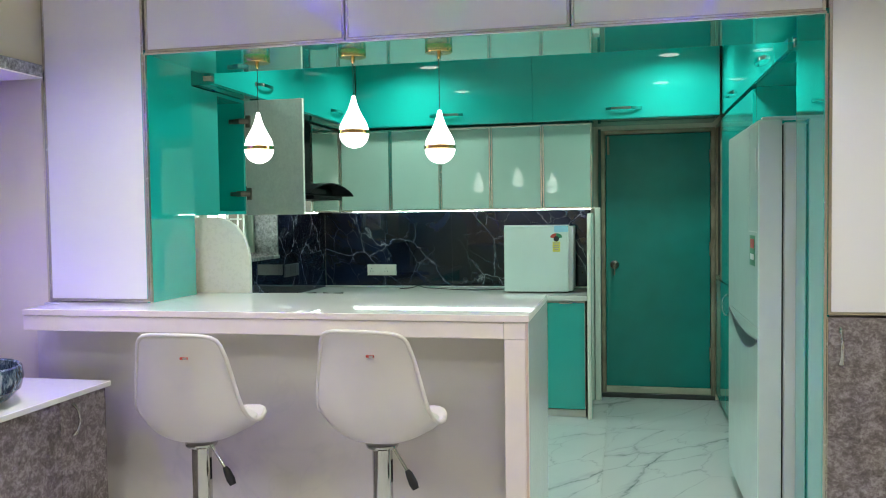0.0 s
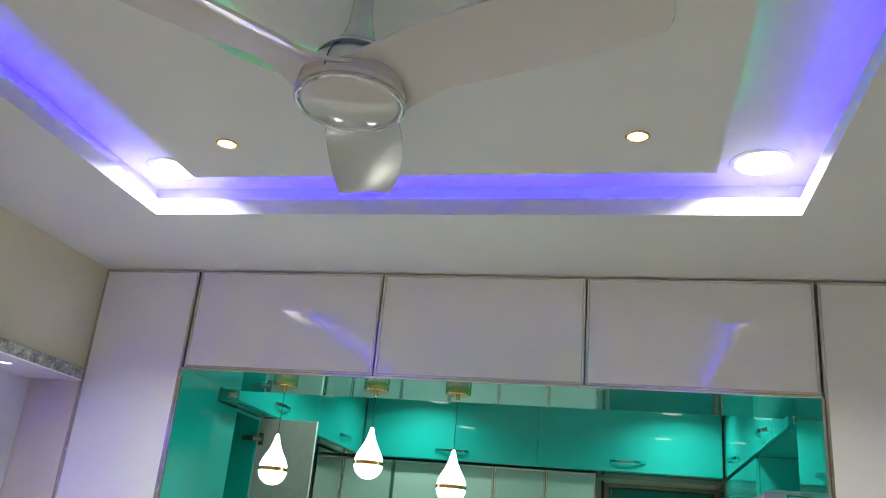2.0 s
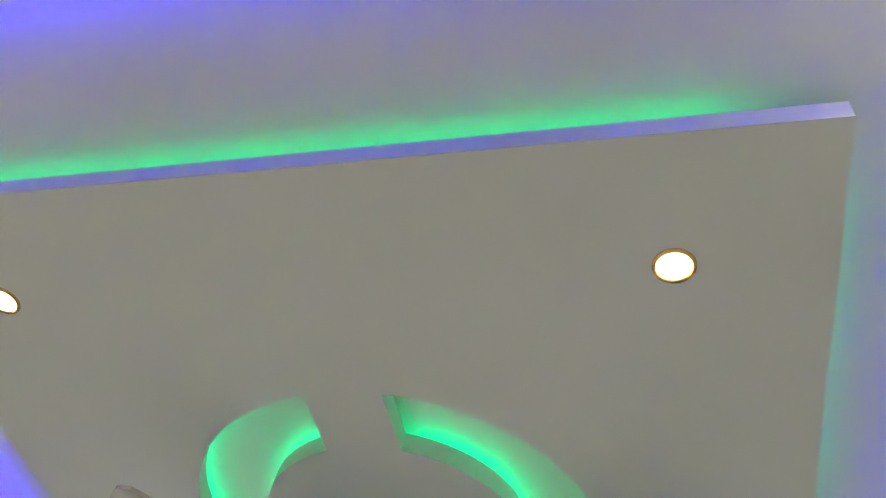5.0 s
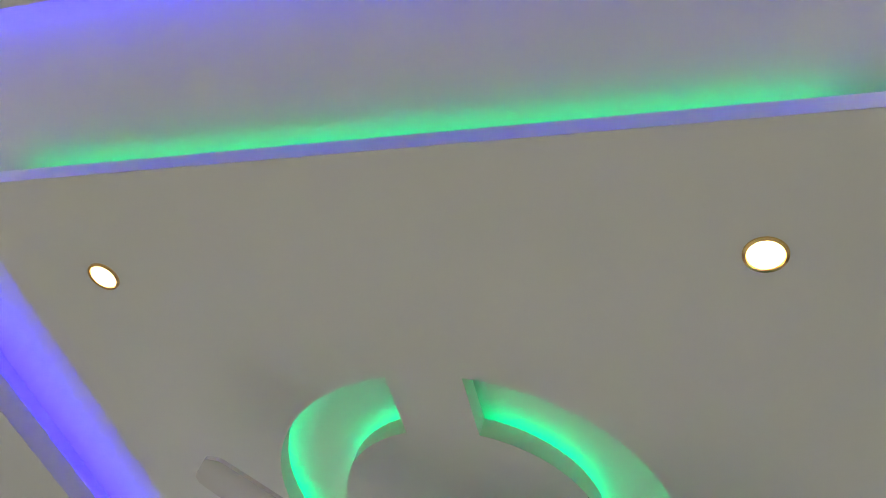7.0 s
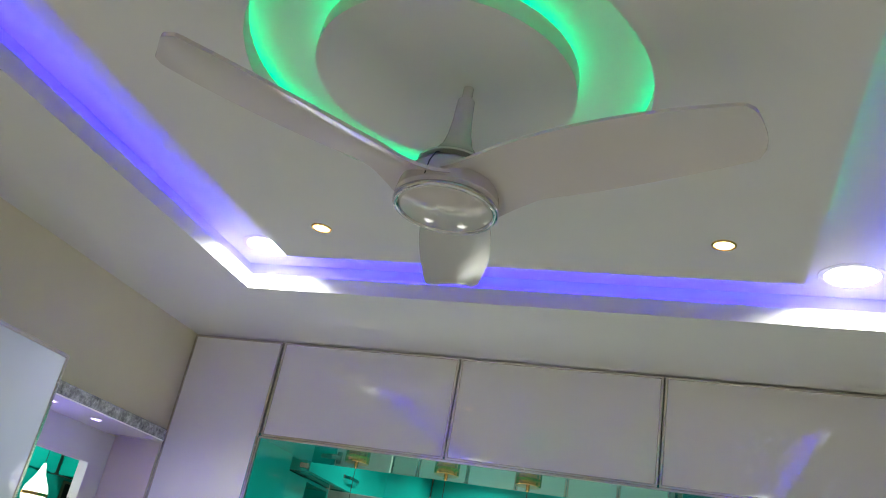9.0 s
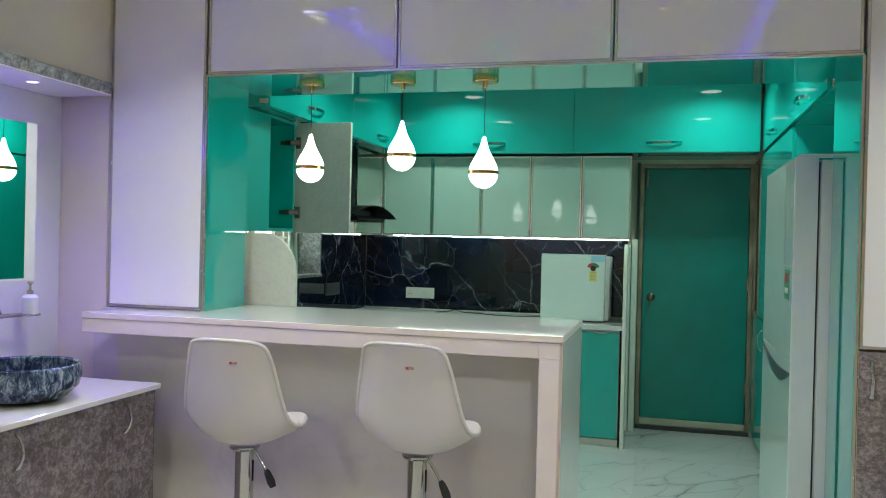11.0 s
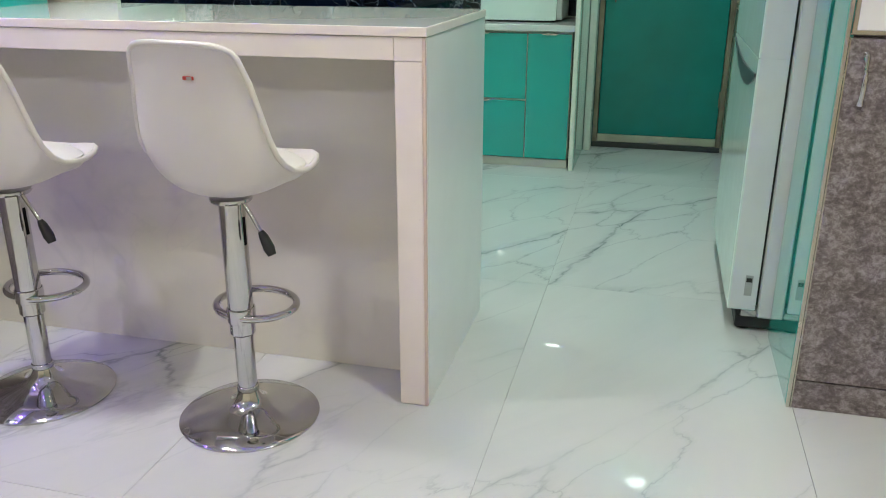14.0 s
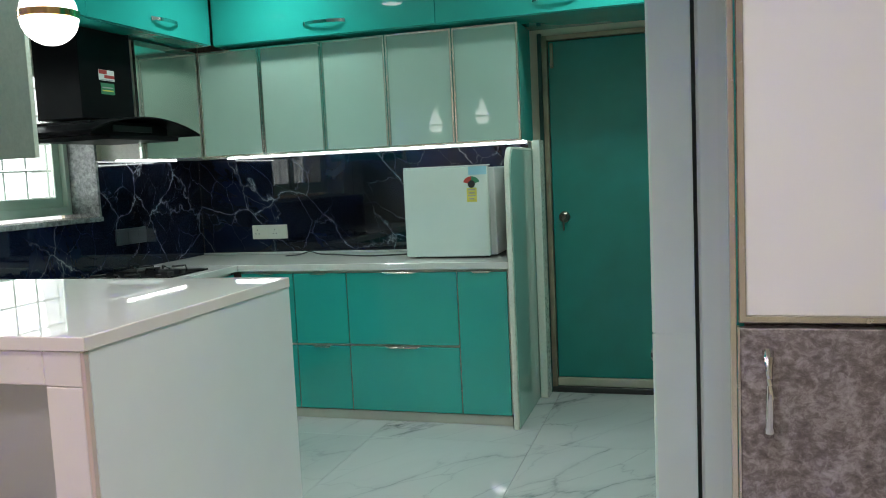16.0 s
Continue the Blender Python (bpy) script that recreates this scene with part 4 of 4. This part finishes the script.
ob = thing("worktop", (-0.6, 6.0, WT - 0.038), "white stone L-shaped kitchen worktop", "worktop")
part("back_slab", box(KL, 0.443, 5.735, 6.361, WT - 0.036, WT, 0.002), COUNTER, ob)
part("left_slab", box(KL, -1.10, 3.62, 5.733, WT - 0.036, WT, 0.002), COUNTER, ob)
part("upstand", box(KL + 0.013, 0.443, 6.340, 6.3615, WT + 0.0005, WT + 0.012, 0.002), COUNTER, ob)
bx = (-1.09, -0.77, -0.456, 0.163, 0.428)
for k, (x0, x1) in enumerate(zip(bx, bx[1:])):
    ob = thing("base_cabinet", ((x0 + x1) / 2, 6.0, 0), "teal gloss base cabinet with thin metal finger pulls", "cabinet", "teal base cabinets")
    part("body", box(x0, x1, 5.775, 6.36, 0.055, WT - 0.037), CREAM_PANEL, ob)
    part("plinth", box(x0, x1, 5.765, 5.78, 0.001, 0.05), surface("pale plinth", (0.55, 0.52, 0.46), 0.5) if k == 0 else bpy.data.materials["pale plinth"], ob)
    splits = ((0.055, 0.808),) if k == 3 else ((0.055, 0.408), (0.418, 0.808))
    for z0, z1 in splits:
        d = door_leaf("y", 5.755, -1, x0 + 0.002, x1 - 0.002, z0, z1, TEAL, ob, "drawer_front" if k < 3 else "door")
        c, w = (x0 + x1) / 2, (0.10 if x1 - x0 > 0.5 else 0.055)
        part("finger_pull", prism([(c - w, z1 + 0.003), (c - w * 0.7, z1 - 0.007), (c + w * 0.7, z1 - 0.007), (c + w, z1 + 0.003)], "y", 5.735, 5.7545, 0.001), ALU, d, "brushed metal finger pull")
    part("joint_strip", box(x0 - 0.001, x0 + 0.002, 5.757, 5.77, 0.055, 0.81), ALU, ob)
for y0, y1 in ((3.64, 4.30), (4.30, 5.0), (5.0, 5.73)):
    ob = thing("base_cabinet", (-1.4, (y0 + y1) / 2, 0), "teal gloss base cabinet with thin metal finger pulls", "cabinet", "teal base cabinets")
    part("body", box(KL, -1.14, y0, y1, 0.055, WT - 0.037), CREAM_PANEL, ob)
    part("plinth", box(-1.16, -1.145, y0, y1, 0.001, 0.05), bpy.data.materials["pale plinth"], ob)
    door_leaf("x", -1.12, 1, y0, y1, 0.055, 0.808, TEAL, ob)

# rounded end panels
def rounded_panel(axis, lo, hi, a0, a1, z1, r, round_low):
    pts = [(a1, 0.001), (a1, z1)] if round_low else [(a0, 0.001), (a0, z1)]
    arc = []
    for i in range(13):
        t = math.pi / 2 * i / 12
        if round_low:
            arc.append((a0 + r - r * math.sin(t), z1 - r * 1.25 + r * 1.25 * math.cos(t)))
        else:
            arc.append((a1 - r + r * math.sin(t), z1 - r * 1.25 + r * 1.25 * math.cos(t)))
    pts += arc + [(a0 if round_low else a1, 0.001)]
    return prism(pts, axis, lo, hi, 0.003)


ob = thing("end_panel", (0.46, 6.0, 0), "white end panel with a rounded top beside the small fridge", "panel")
part("board", rounded_panel("x", 0.446, 0.472, 5.70, 6.36, 1.432, 0.10, True), CREAM_PANEL, ob)
part("facing", rounded_panel("x", 0.4725, 0.4765, 5.716, 6.358, 1.420, 0.09, True), MINT, ob, "pale green glossy facing")
part("post", box(0.479, 0.522, 6.30, 6.458, 0.0, 1.475, 0.003), CREAM_PANEL, ob)
ob = thing("end_panel", (-1.3, 3.56, 0), "cream end panel with a rounded top behind the bar counter", "panel")
part("board", rounded_panel("y", 3.555, 3.580, KL, -1.035, 1.440, 0.170, False), CREAM_PANEL, ob)

# ---- things on the worktop ----
ob = thing("small_fridge", (0.08, 6.0, WT), "small white single-door fridge on the worktop", "fridge")
mx0, mx1, my = -0.160, 0.306, 5.917
part("body", box(mx0 + 0.003, mx1 + 0.028, my + 0.055, 6.335, WT + 0.012, 1.338, 0.006), FRIDGE_SIDE, ob)
d = part("door", box(mx0, mx1, my, my + 0.05, WT + 0.010, 1.345, 0.006), FRIDGE, ob)
part("top_cap", box(mx0, mx1 + 0.003, my + 0.004, my + 0.06, 1.3455, 1.352, 0.002), FRIDGE_SIDE, d)
for x in (mx0 + 0.04, mx1 - 0.03):
    for y in (my + 0.08, 6.30):
        part("foot", lathe(((0, WT), (0.014, WT), (0.014, WT + 0.012), (0, WT + 0.012)), (x, y, 0), 14), RUBBER, ob)
lab = part("rating_label", box(0.193, 0.247, my - 0.0012, my - 0.0002, 1.158, 1.232), LABEL_YELLOW, d, "yellow rating label under a round dial")
fan = [(0.220 + 0.043 * math.cos(math.pi * k / 16), 1.262 + 0.030 * math.sin(math.pi * k / 16)) for k in range(17)]
part("label_dial", prism(fan[:9] + [(0.220, 1.250)], "y", my - 0.0012, my - 0.0003), LABEL_GREEN, lab, "green half of the dial")
part("label_dial", prism(fan[8:] + [(0.220, 1.250)], "y", my - 0.0012, my - 0.0003), LABEL_RED, lab, "red half of the dial")
part("label_hub", lathe(((0, 0), (0.020, 0), (0.020, 0.0006), (0, 0.0006)), (0.220, my - 0.0014, 1.252), 20, None, Euler((math.pi / 2, 0, 0)).to_matrix()), RUBBER, lab)
for z, w in ((1.222, 0.020), (1.205, 0.016), (1.190, 0.021), (1.174, 0.014)):
    part("label_line", box(0.220 - w, 0.220 + w, my - 0.0018, my - 0.0013, z - 0.003, z + 0.003), LABEL_GREY, lab)
part("tape", box(0.205, mx1 - 0.002, my - 0.0012, my - 0.0002, 1.300, 1.344), LABEL_BLUE, d, "pale blue tape")


def socket(axis, at, a0, a1, z0, z1, mat, label):
    ob = thing("wall_socket", (((a0 + a1) / 2, at, z0) if axis == "y" else (at, (a0 + a1) / 2, z0)), label, "socket", "wall sockets")
    if axis == "y":
        p = part("plate", box(a0, a1, at - 0.012, at, z0, z1, 0.003), mat, ob)
        w = (a1 - a0) / 4
        for k in (0, 2):
            s = part("outlet", box(a0 + w * k + 0.010, a0 + w * (k + 1) + 0.004, at - 0.0145, at - 0.0122, z0 + 0.014, z1 - 0.014, 0.001), mat, p)
            c, z = a0 + w * k + w / 2 + 0.007, (z0 + z1) / 2
            for dx, dz in ((0, 0.014), (-0.011, -0.010), (0.011, -0.010)):
                part("pin_hole", lathe(((0, 0), (0.0035, 0), (0.0035, 0.0006), (0, 0.0006)), (c + dx, at - 0.0146, z + dz), 10, None, Euler((math.pi / 2, 0, 0)).to_matrix()), RUBBER, s)
        for k in (1, 3):
            part("switch", box(a0 + w * k + 0.012, a0 + w * (k + 1) - 0.016, at - 0.017, at - 0.0122, z0 + 0.022, z1 - 0.022, 0.002), mat, p)
    else:
        p = part("plate", box(at, at + 0.010, a0, a1, z0, z1, 0.003), mat, ob)
        for k in range(3):
            w = (a1 - a0) / 3
            part("switch", box(at + 0.0102, at + 0.0125, a0 + w * k + 0.01, a0 + w * (k + 1) - 0.01, z0 + 0.015, z1 - 0.015, 0.001), mat, p)
    return ob


socket("y", 6.3618, -1.343, -1.100, 0.952, 1.040, SOCKET, "ivory double wall socket with switches")
socket("x", KL + 0.0122, 5.50, 5.765, 1.000, 1.090, SOCKET_DARK, "dark grey wall socket on blue marble")

pts = []
for i in range(34):
    u = i / 33
    pts.append((-1.02 + 0.86 * u, 6.16 + 0.06 * math.sin(u * 7) - 0.02 * u, WT + 0.005 + (0.018 * math.exp(-((u - 0.16) / 0.05) ** 2))))
ob = tagged(part("power_cable", tube(pts, 0.0038, 8), RUBBER), "thin dark power cable lying on the worktop", "cable")
ob = thing("hob", (-1.4, 5.2, WT), "black glass gas hob on the worktop", "hob")
part("glass_top", box(-1.66, -1.17, 4.86, 5.56, WT, WT + 0.008, 0.003), BLACK, ob)
for x, y, r in ((-1.52, 5.02, 0.045), (-1.52, 5.40, 0.055), (-1.32, 5.02, 0.05), (-1.32, 5.40, 0.04)):
    b = part("burner", lathe(((r, WT + 0.008), (r, WT + 0.018), (r * 0.7, WT + 0.026), (0, WT + 0.027)), (x, y, 0), 24), RUBBER, ob)
    for k in range(4):
        a = math.pi / 4 + k * math.pi / 2
        bm = tube([(x + 0.03 * math.cos(a), y + 0.03 * math.sin(a), WT + 0.036), (x + 0.10 * math.cos(a), y + 0.10 * math.sin(a), WT + 0.036), (x + 0.105 * math.cos(a), y + 0.105 * math.sin(a), WT + 0.008)], 0.005, 6)
        part("pan_support", bm, RUBBER, b)
for k in range(4):
    part("knob", lathe(((0.017, WT + 0.008), (0.015, WT + 0.028), (0, WT + 0.029)), (-1.195, 5.06 + 0.1 * k, 0), 18), RUBBER, ob)
ob = thing("tap", (-1.55, 3.95, WT), "chrome kitchen tap behind the counter end", "tap")
part("body", tube([(-1.58, 3.93, WT), (-1.58, 3.93, WT + 0.16), (-1.56, 3.94, WT + 0.20), (-1.50, 3.96, WT + 0.215), (-1.42, 3.98, WT + 0.20), (-1.40, 3.985, WT + 0.17)], 0.012, 10), CHROME, ob)

# ---- door to the outside ----
ob = thing("door_1", (0.95, KB, 0), "closed teal painted door in a worn bronze frame", "door", "", "structure")
DX0, DX1 = 0.527, 1.368
bm = box(DX0, DX0 + 0.030, KB - 0.02, KB + 0.09, 0.0, 2.062, 0.002)
box(DX1 - 0.030, DX1, KB - 0.02, KB + 0.09, 0.0, 2.062, 0.002, bm)
box(DX0 + 0.030, DX1 - 0.030, KB - 0.02, KB + 0.09, 2.034, 2.062, 0.002, bm)
part("door_frame", bm, DOOR_STEEL, ob)
leaf = part("leaf", box(DX0 + 0.033, DX1 - 0.033, KB + 0.005, KB + 0.04, 0.085, 2.030, 0.003), TEAL_DARK, ob)
part("bottom_rail", box(DX0 + 0.031, DX1 - 0.031, KB - 0.012, KB + 0.05, 0.035, 0.083, 0.003), surface("tarnished beige rail", (0.46, 0.42, 0.33), 0.45, vary=0.15), ob)
part("threshold", box(DX0, DX1, KB - 0.03, KB + 0.09, 0.0005, 0.034, 0.003), surface("dark stone threshold", (0.03, 0.03, 0.03), 0.4, vary=0.3), ob)
part("jamb_lining", box(0.505, 0.5265, KB - 0.03, KB - 0.001, 0.0, 2.075), surface("teal black edge", (0.02, 0.06, 0.05), 0.4), ob)
lk = part("lock", lathe(((0, 0), (0.033, 0), (0.031, 0.012), (0.019, 0.02), (0.015, 0.04), (0, 0.042)), (0.625, KB + 0.004, 1.03), 28, None, Euler((math.pi / 2, 0, 0)).to_matrix()), HINGE, leaf, "round dark nickel lock")
part("key", box(0.620, 0.630, KB - 0.05, KB - 0.037, 0.955, 1.02, 0.002), HINGE, lk)
bt = part("bolt", box(0.572, 0.590, KB - 0.008, KB + 0.0045, 1.88, 2.02, 0.003), DOOR_STEEL, leaf, "tarnished tower bolt")
part("bolt_knob", lathe(((0, 0), (0.007, 0), (0.008, 0.018), (0, 0.02)), (0.581, KB - 0.008, 1.90), 12, None, Euler((math.pi / 2, 0, 0)).to_matrix()), DOOR_STEEL, bt)
for z in (0.3, 1.1, 1.8):
    part("hinge", lathe(((0, z), (0.008, z), (0.008, z + 0.10), (0, z + 0.10)), (DX1 - 0.032, KB + 0.0, 0), 12), DOOR_STEEL, leaf)

# ---- right side: tall units, fridge ----
ob = thing("tall_unit", (1.65, 5.5, 0), "tall teal gloss kitchen unit beside the door", "cabinet")
TXF = 1.372
part("body", box(TXF + 0.019, KR, 4.66, 6.42, 0.0, ZL - 0.001), TEAL, ob)
door_leaf("x", TXF, -1, 4.66, 5.25, 0.05, 2.09, TEAL, ob)
d = door_leaf("x", TXF, -1, 5.25, 5.84, 0.05, 0.93, TEAL, ob)
part("handle", bow_handle((TXF, 5.78, 0.73), (TXF, 5.78, 0.87), (-0.03, 0, 0)), CHROME, d)
door_leaf("x", TXF, -1, 5.84, 6.42, 0.05, 0.93, TEAL, ob)
door_leaf("x", TXF, -1, 5.25, 6.08, 0.94, 2.09, TEAL, ob)
part("niche_edge", rect_frame("x", TXF - 0.006, 0.02, 6.09, 6.41, 0.94, 2.07, 0.02), DOOR_STEEL, ob, "bronze niche frame")
# no real recess: a black sheet gives the shade of the niche
part("niche_dark_sheet", box(TXF + 0.012, TXF + 0.018, 6.11, 6.39, 0.96, 2.05), RUBBER, ob, "black sheet in place of the shaded niche depth")

ob = thing("fridge", (1.6, 4.03, 0), "tall white glossy two-door fridge with its side to the room", "fridge")
fy0, fy1 = 3.585, 4.545
part("body", box(1.338, 1.93, fy0 + 0.004, fy1, 0.055, 1.80, 0.006), FRIDGE_SIDE, ob)
part("gasket", box(1.3295, 1.3375, fy0 + 0.018, fy1 - 0.01, 0.10, 1.79), RUBBER, ob, "dark door gasket")
up = part("upper_door", box(1.236, 1.329, fy0, fy1, 0.9435, 1.812, 0.003), FRIDGE, ob)
low = part("lower_door", box(1.236, 1.329, fy0, fy1, 0.085, 0.9425, 0.003), FRIDGE, ob)
part("door_edge", box(1.243, 1.3285, fy0 - 0.0015, fy0 - 0.0002, 0.9432, 1.805), FRIDGE_SIDE, up)
part("door_edge", box(1.243, 1.3285, fy0 - 0.0015, fy0 - 0.0002, 0.092, 0.9428), FRIDGE_SIDE, low)
part("top_hinge", box(1.255, 1.40, fy0 + 0.02, fy0 + 0.06, 1.8125, 1.826, 0.003), FRIDGE_SIDE, ob)
part("lower_hinge", box(1.285, 1.335, fy0 + 0.006, fy0 + 0.05, 0.058, 0.083, 0.002), CHROME, ob)
lb = part("side_label", box(1.285, 1.310, fy0 - 0.0022, fy0 - 0.0016, 0.14, 0.215), LABEL_GREY, low, "small grey rating plate")
part("label_line", box(1.288, 1.307, fy0 - 0.0030, fy0 - 0.0023, 0.19, 0.205), RUBBER, lb)
bdg = part("energy_label", box(1.2345, 1.2357, 3.66, 3.80, 1.20, 1.33), LABEL_GREEN, up, "green and red energy label")
part("label_line", box(1.2337, 1.2344, 3.68, 3.78, 1.275, 1.315), LABEL_RED, bdg)
part("label_line", box(1.2337, 1.2344, 3.68, 3.78, 1.225, 1.25), LABEL_WHITE, bdg)
part("dispenser_panel", rect_frame("x", 1.2348, 0.001, 3.60, 3.83, 1.345, 1.80, 0.004, 0), LABEL_GREY, up)
part("name_badge", box(1.2345, 1.2357, 3.62, 3.66, 1.60, 1.70), LABEL_GREY, up)
pts = [(3.60 + 0.92 * i / 16, 0.895 + 0.035 * (i / 16) + (-0.028 * math.sin(math.pi * i / 16))) for i in range(17)]
own = bmesh.new()
hv = []
for i, (y, z) in enumerate(pts):
    w = 0.010 + 0.052 * math.sin(math.pi * (1 - i / 16) ** 1.5) ** 0.9 if 0 < i < 16 else 0.010
    hv.append((own.verts.new((1.231, y, z)), own.verts.new((1.231, y, z - w)), own.verts.new((1.2352, y, z - w)), own.verts.new((1.2352, y, z))))
for a, b in zip(hv, hv[1:]):
    for k in range(4):
        own.faces.new((a[k], a[(k + 1) % 4], b[(k + 1) % 4], b[k]))
own.faces.new(hv[0]), own.faces.new(hv[-1][::-1])
bmesh.ops.recalc_face_normals(own, faces=own.faces)
part("handle", own, SOCKET_DARK, low, "dark recessed grip")
for x, y in ((1.30, fy0 + 0.06), (1.30, fy1 - 0.06), (1.88, fy0 + 0.06), (1.88, fy1 - 0.06)):
    part("foot", lathe(((0, 0), (0.026, 0), (0.022, 0.02), (0.012, 0.03), (0.012, 0.06), (0, 0.06)), (x, y, 0), 16), RUBBER, ob)
part("base_grille", box(1.27, 1.90, fy0 + 0.02, fy1 - 0.02, 0.012, 0.054, 0.004), RUBBER, ob)

# ---- wash niche ----
VX = -1.335
ob = thing("vanity_cabinet", (-1.65, 2.0, 0), "grey stone-look wash stand cabinet with bow handles", "cabinet")
VY0, VY1 = 0.62, 2.852
part("body", box(XN, VX - 0.019, VY0, VY1, 0.03, 0.775), LAMINATE, ob)
ys = [VY0, 1.45, 2.02, 2.585, VY1]
for y0, y1 in zip(ys, ys[1:]):
    d = part("door", box(VX - 0.018, VX, y0 + 0.0015, y1 - 0.0015, 0.03, 0.774, 0.0012), LAMINATE, ob)
    part("handle", bow_handle((VX, y0 + 0.07, 0.63), (VX, y0 + 0.07, 0.75), (0.03, 0, 0)), CHROME, d, "chrome bow handle")
part("end_panel", box(XN, VX, VY1, VY1 + 0.004, 0.03, 0.775), LAMINATE, ob)
part("plinth", box(XN, VX - 0.06, VY0, VY1 - 0.02, 0.0, 0.03), RUBBER, ob)
ob = tagged(part("wash_slab", box(XN, VX + 0.025, VY0, VY1 + 0.007, 0.776, 0.797, 0.002), COUNTER), "white stone top of the wash stand", "worktop")
ob = thing("basin", (-1.56, 2.36, 0.797), "blue and black glazed round counter basin", "basin")
prof = [(0, 0.797), (0.10, 0.797), (0.16, 0.815), (0.195, 0.85), (0.205, 0.89), (0.200, 0.928), (0.193, 0.934), (0.186, 0.928), (0.190, 0.89), (0.178, 0.85), (0.14, 0.825), (0.05, 0.815), (0, 0.813)]
part("bowl", lathe(prof, (-1.56, 2.36, 0), 48), BASIN, ob)
part("drain", lathe(((0, 0.8135), (0.022, 0.8145), (0.022, 0.818), (0, 0.818)), (-1.56, 2.36, 0), 18), CHROME, ob)
# stone lintel with violet spots
ob = thing("stone_shelf", (-1.87, 2.0, 2.0), "grey granite slab over the wash niche", "shelf")
part("slab", box(XN, -1.705, 0.62, 3.03, 2.043, 2.093, 0.003), GRANITE, ob)
part("underside", box(XN, -1.708, 0.622, 3.028, 2.037, 2.0425), WHITE_GLASS, ob)
# third spot is unseen, added forward of the row to throw violet on knee panel
for x, y, watts, wide in ((-1.827, 2.685, 1.8, 75), (-1.832, 2.40, 2.4, 75), (-1.728, 2.10, 5.2, 125)):
    downlight(x, y, 2.037, 0.022, VIOLET_SPOT, "small violet spotlight under the granite slab, lit", "niche spots", watts, (0.16, 0.06, 1.0), "niche_spot", spread=wide)
part("tile_facing", box(XN, XN + 0.008, 0.62, YP - 0.001, 0.797, 2.036), surface("pale glazed tile", (0.70, 0.70, 0.72), 0.1, vary=0.02, relief=0), ob)
ob = thing("wall_mirror", (-1.85, 2.3, 1.23), "box mirror with a frosted border over the wash stand", "mirror")
part("glass", box(-1.6795, -1.677, 2.062, 2.490, 1.236, 1.834), MIRROR, ob)
part("border", box(-1.6795, -1.6765, 2.491, 2.545, 1.228, 1.838), FROST, ob, "frosted border strip")
part("bottom_border", box(-1.6795, -1.6765, 2.062, 2.4895, 1.228, 1.235), FROST, ob)
part("body", box(XN + 0.0085, -1.680, 2.062, 2.52, 1.24, 1.83, 0.002), FRIDGE_SIDE, ob)
ob = thing("mirror_cabinet", (-1.75, 1.5, 1.5), "white glass wall cabinet beside the teal panel", "cabinet")
part("body", box(XN + 0.04, -1.53, 1.45, 2.055, 1.16, 2.036), CREAM_PANEL, ob)
d = part("door", box(-1.527, -1.512, 1.464, 2.041, 1.16, 2.12), surface("grey blue lacquered glass", (0.42, 0.45, 0.56), 0.03, vary=0.02, relief=0, smudge=0.01), ob)
part("door_frame", rect_frame("x", -1.529, 0.02, 1.45, 2.055, 1.146, 2.134, 0.014), ALU, d, "aluminium profile")
ob = thing("soap_dispenser", (XN + 0.06, 2.80, 1.05), "frosted soap dispenser in a chrome wall holder", "soap dispenser")
sx, sy = XN + 0.10, 2.80
part("bottle", lathe(((0, 1.052), (0.030, 1.052), (0.033, 1.06), (0.033, 1.135), (0.026, 1.145), (0.012, 1.15), (0, 1.15)), (sx, sy, 0), 24), FROST, ob)
part("pump", lathe(((0.014, 1.15), (0.014, 1.165), (0.006, 1.168), (0.006, 1.19), (0.012, 1.192), (0.012, 1.204), (0, 1.205)), (sx, sy, 0), 18), CHROME, ob)
part("holder_ring", tube([(sx + 0.038 * math.cos(a), sy + 0.038 * math.sin(a), 1.062) for a in (2 * math.pi * i / 24 for i in range(24))], 0.005, 8, True), CHROME, ob)
part("holder_arm", tube([(sx - 0.02, sy - 0.34, 1.062), (sx - 0.02, sy - 0.09, 1.062), (sx - 0.01, sy - 0.036, 1.062)], 0.009, 10), CHROME, ob)
part("rosette", lathe(((0.026, 0), (0.026, 0.006), (0.02, 0.012), (0, 0.013)), (XN + 0.0085, sy - 0.09, 1.062), 24, None, Euler((0, math.pi / 2, 0)).to_matrix()), CHROME, ob)

# ---- floor, tile by tile ----
ob = thing("floor", (0, 0, 0), "polished white marble floor tiles with grey veins", "floor", "", "structure")
part("bed", box(XL - 0.3, XR + 0.1, YS - 0.1, KB + 0.35, -0.12, -0.004), GROUT, ob, smooth=False)
TW, TL = 0.826, 1.652
shared = None
for i in range(-3, 4):
    for j in range(-4, 4):
        x0, y0 = 0.574 + i * TW, 2.20 + j * TL
        if x0 > XR or x0 + TW < XL - 0.35 or y0 > KB + 0.3 or y0 + TL < YS:
            continue
        if shared is None:
            own = box(0.0007, TW - 0.0007, 0.0007, TL - 0.0007, -0.0038, 0.0, 0.0006, None, 1)
            shared = bpy.data.meshes.new("tile")
            own.to_mesh(shared)
            own.free()
            shared.materials.append(FLOOR)
        tile = new("tile", shared)
        tile.parent = ob
        tile.location = (x0, y0, 0)
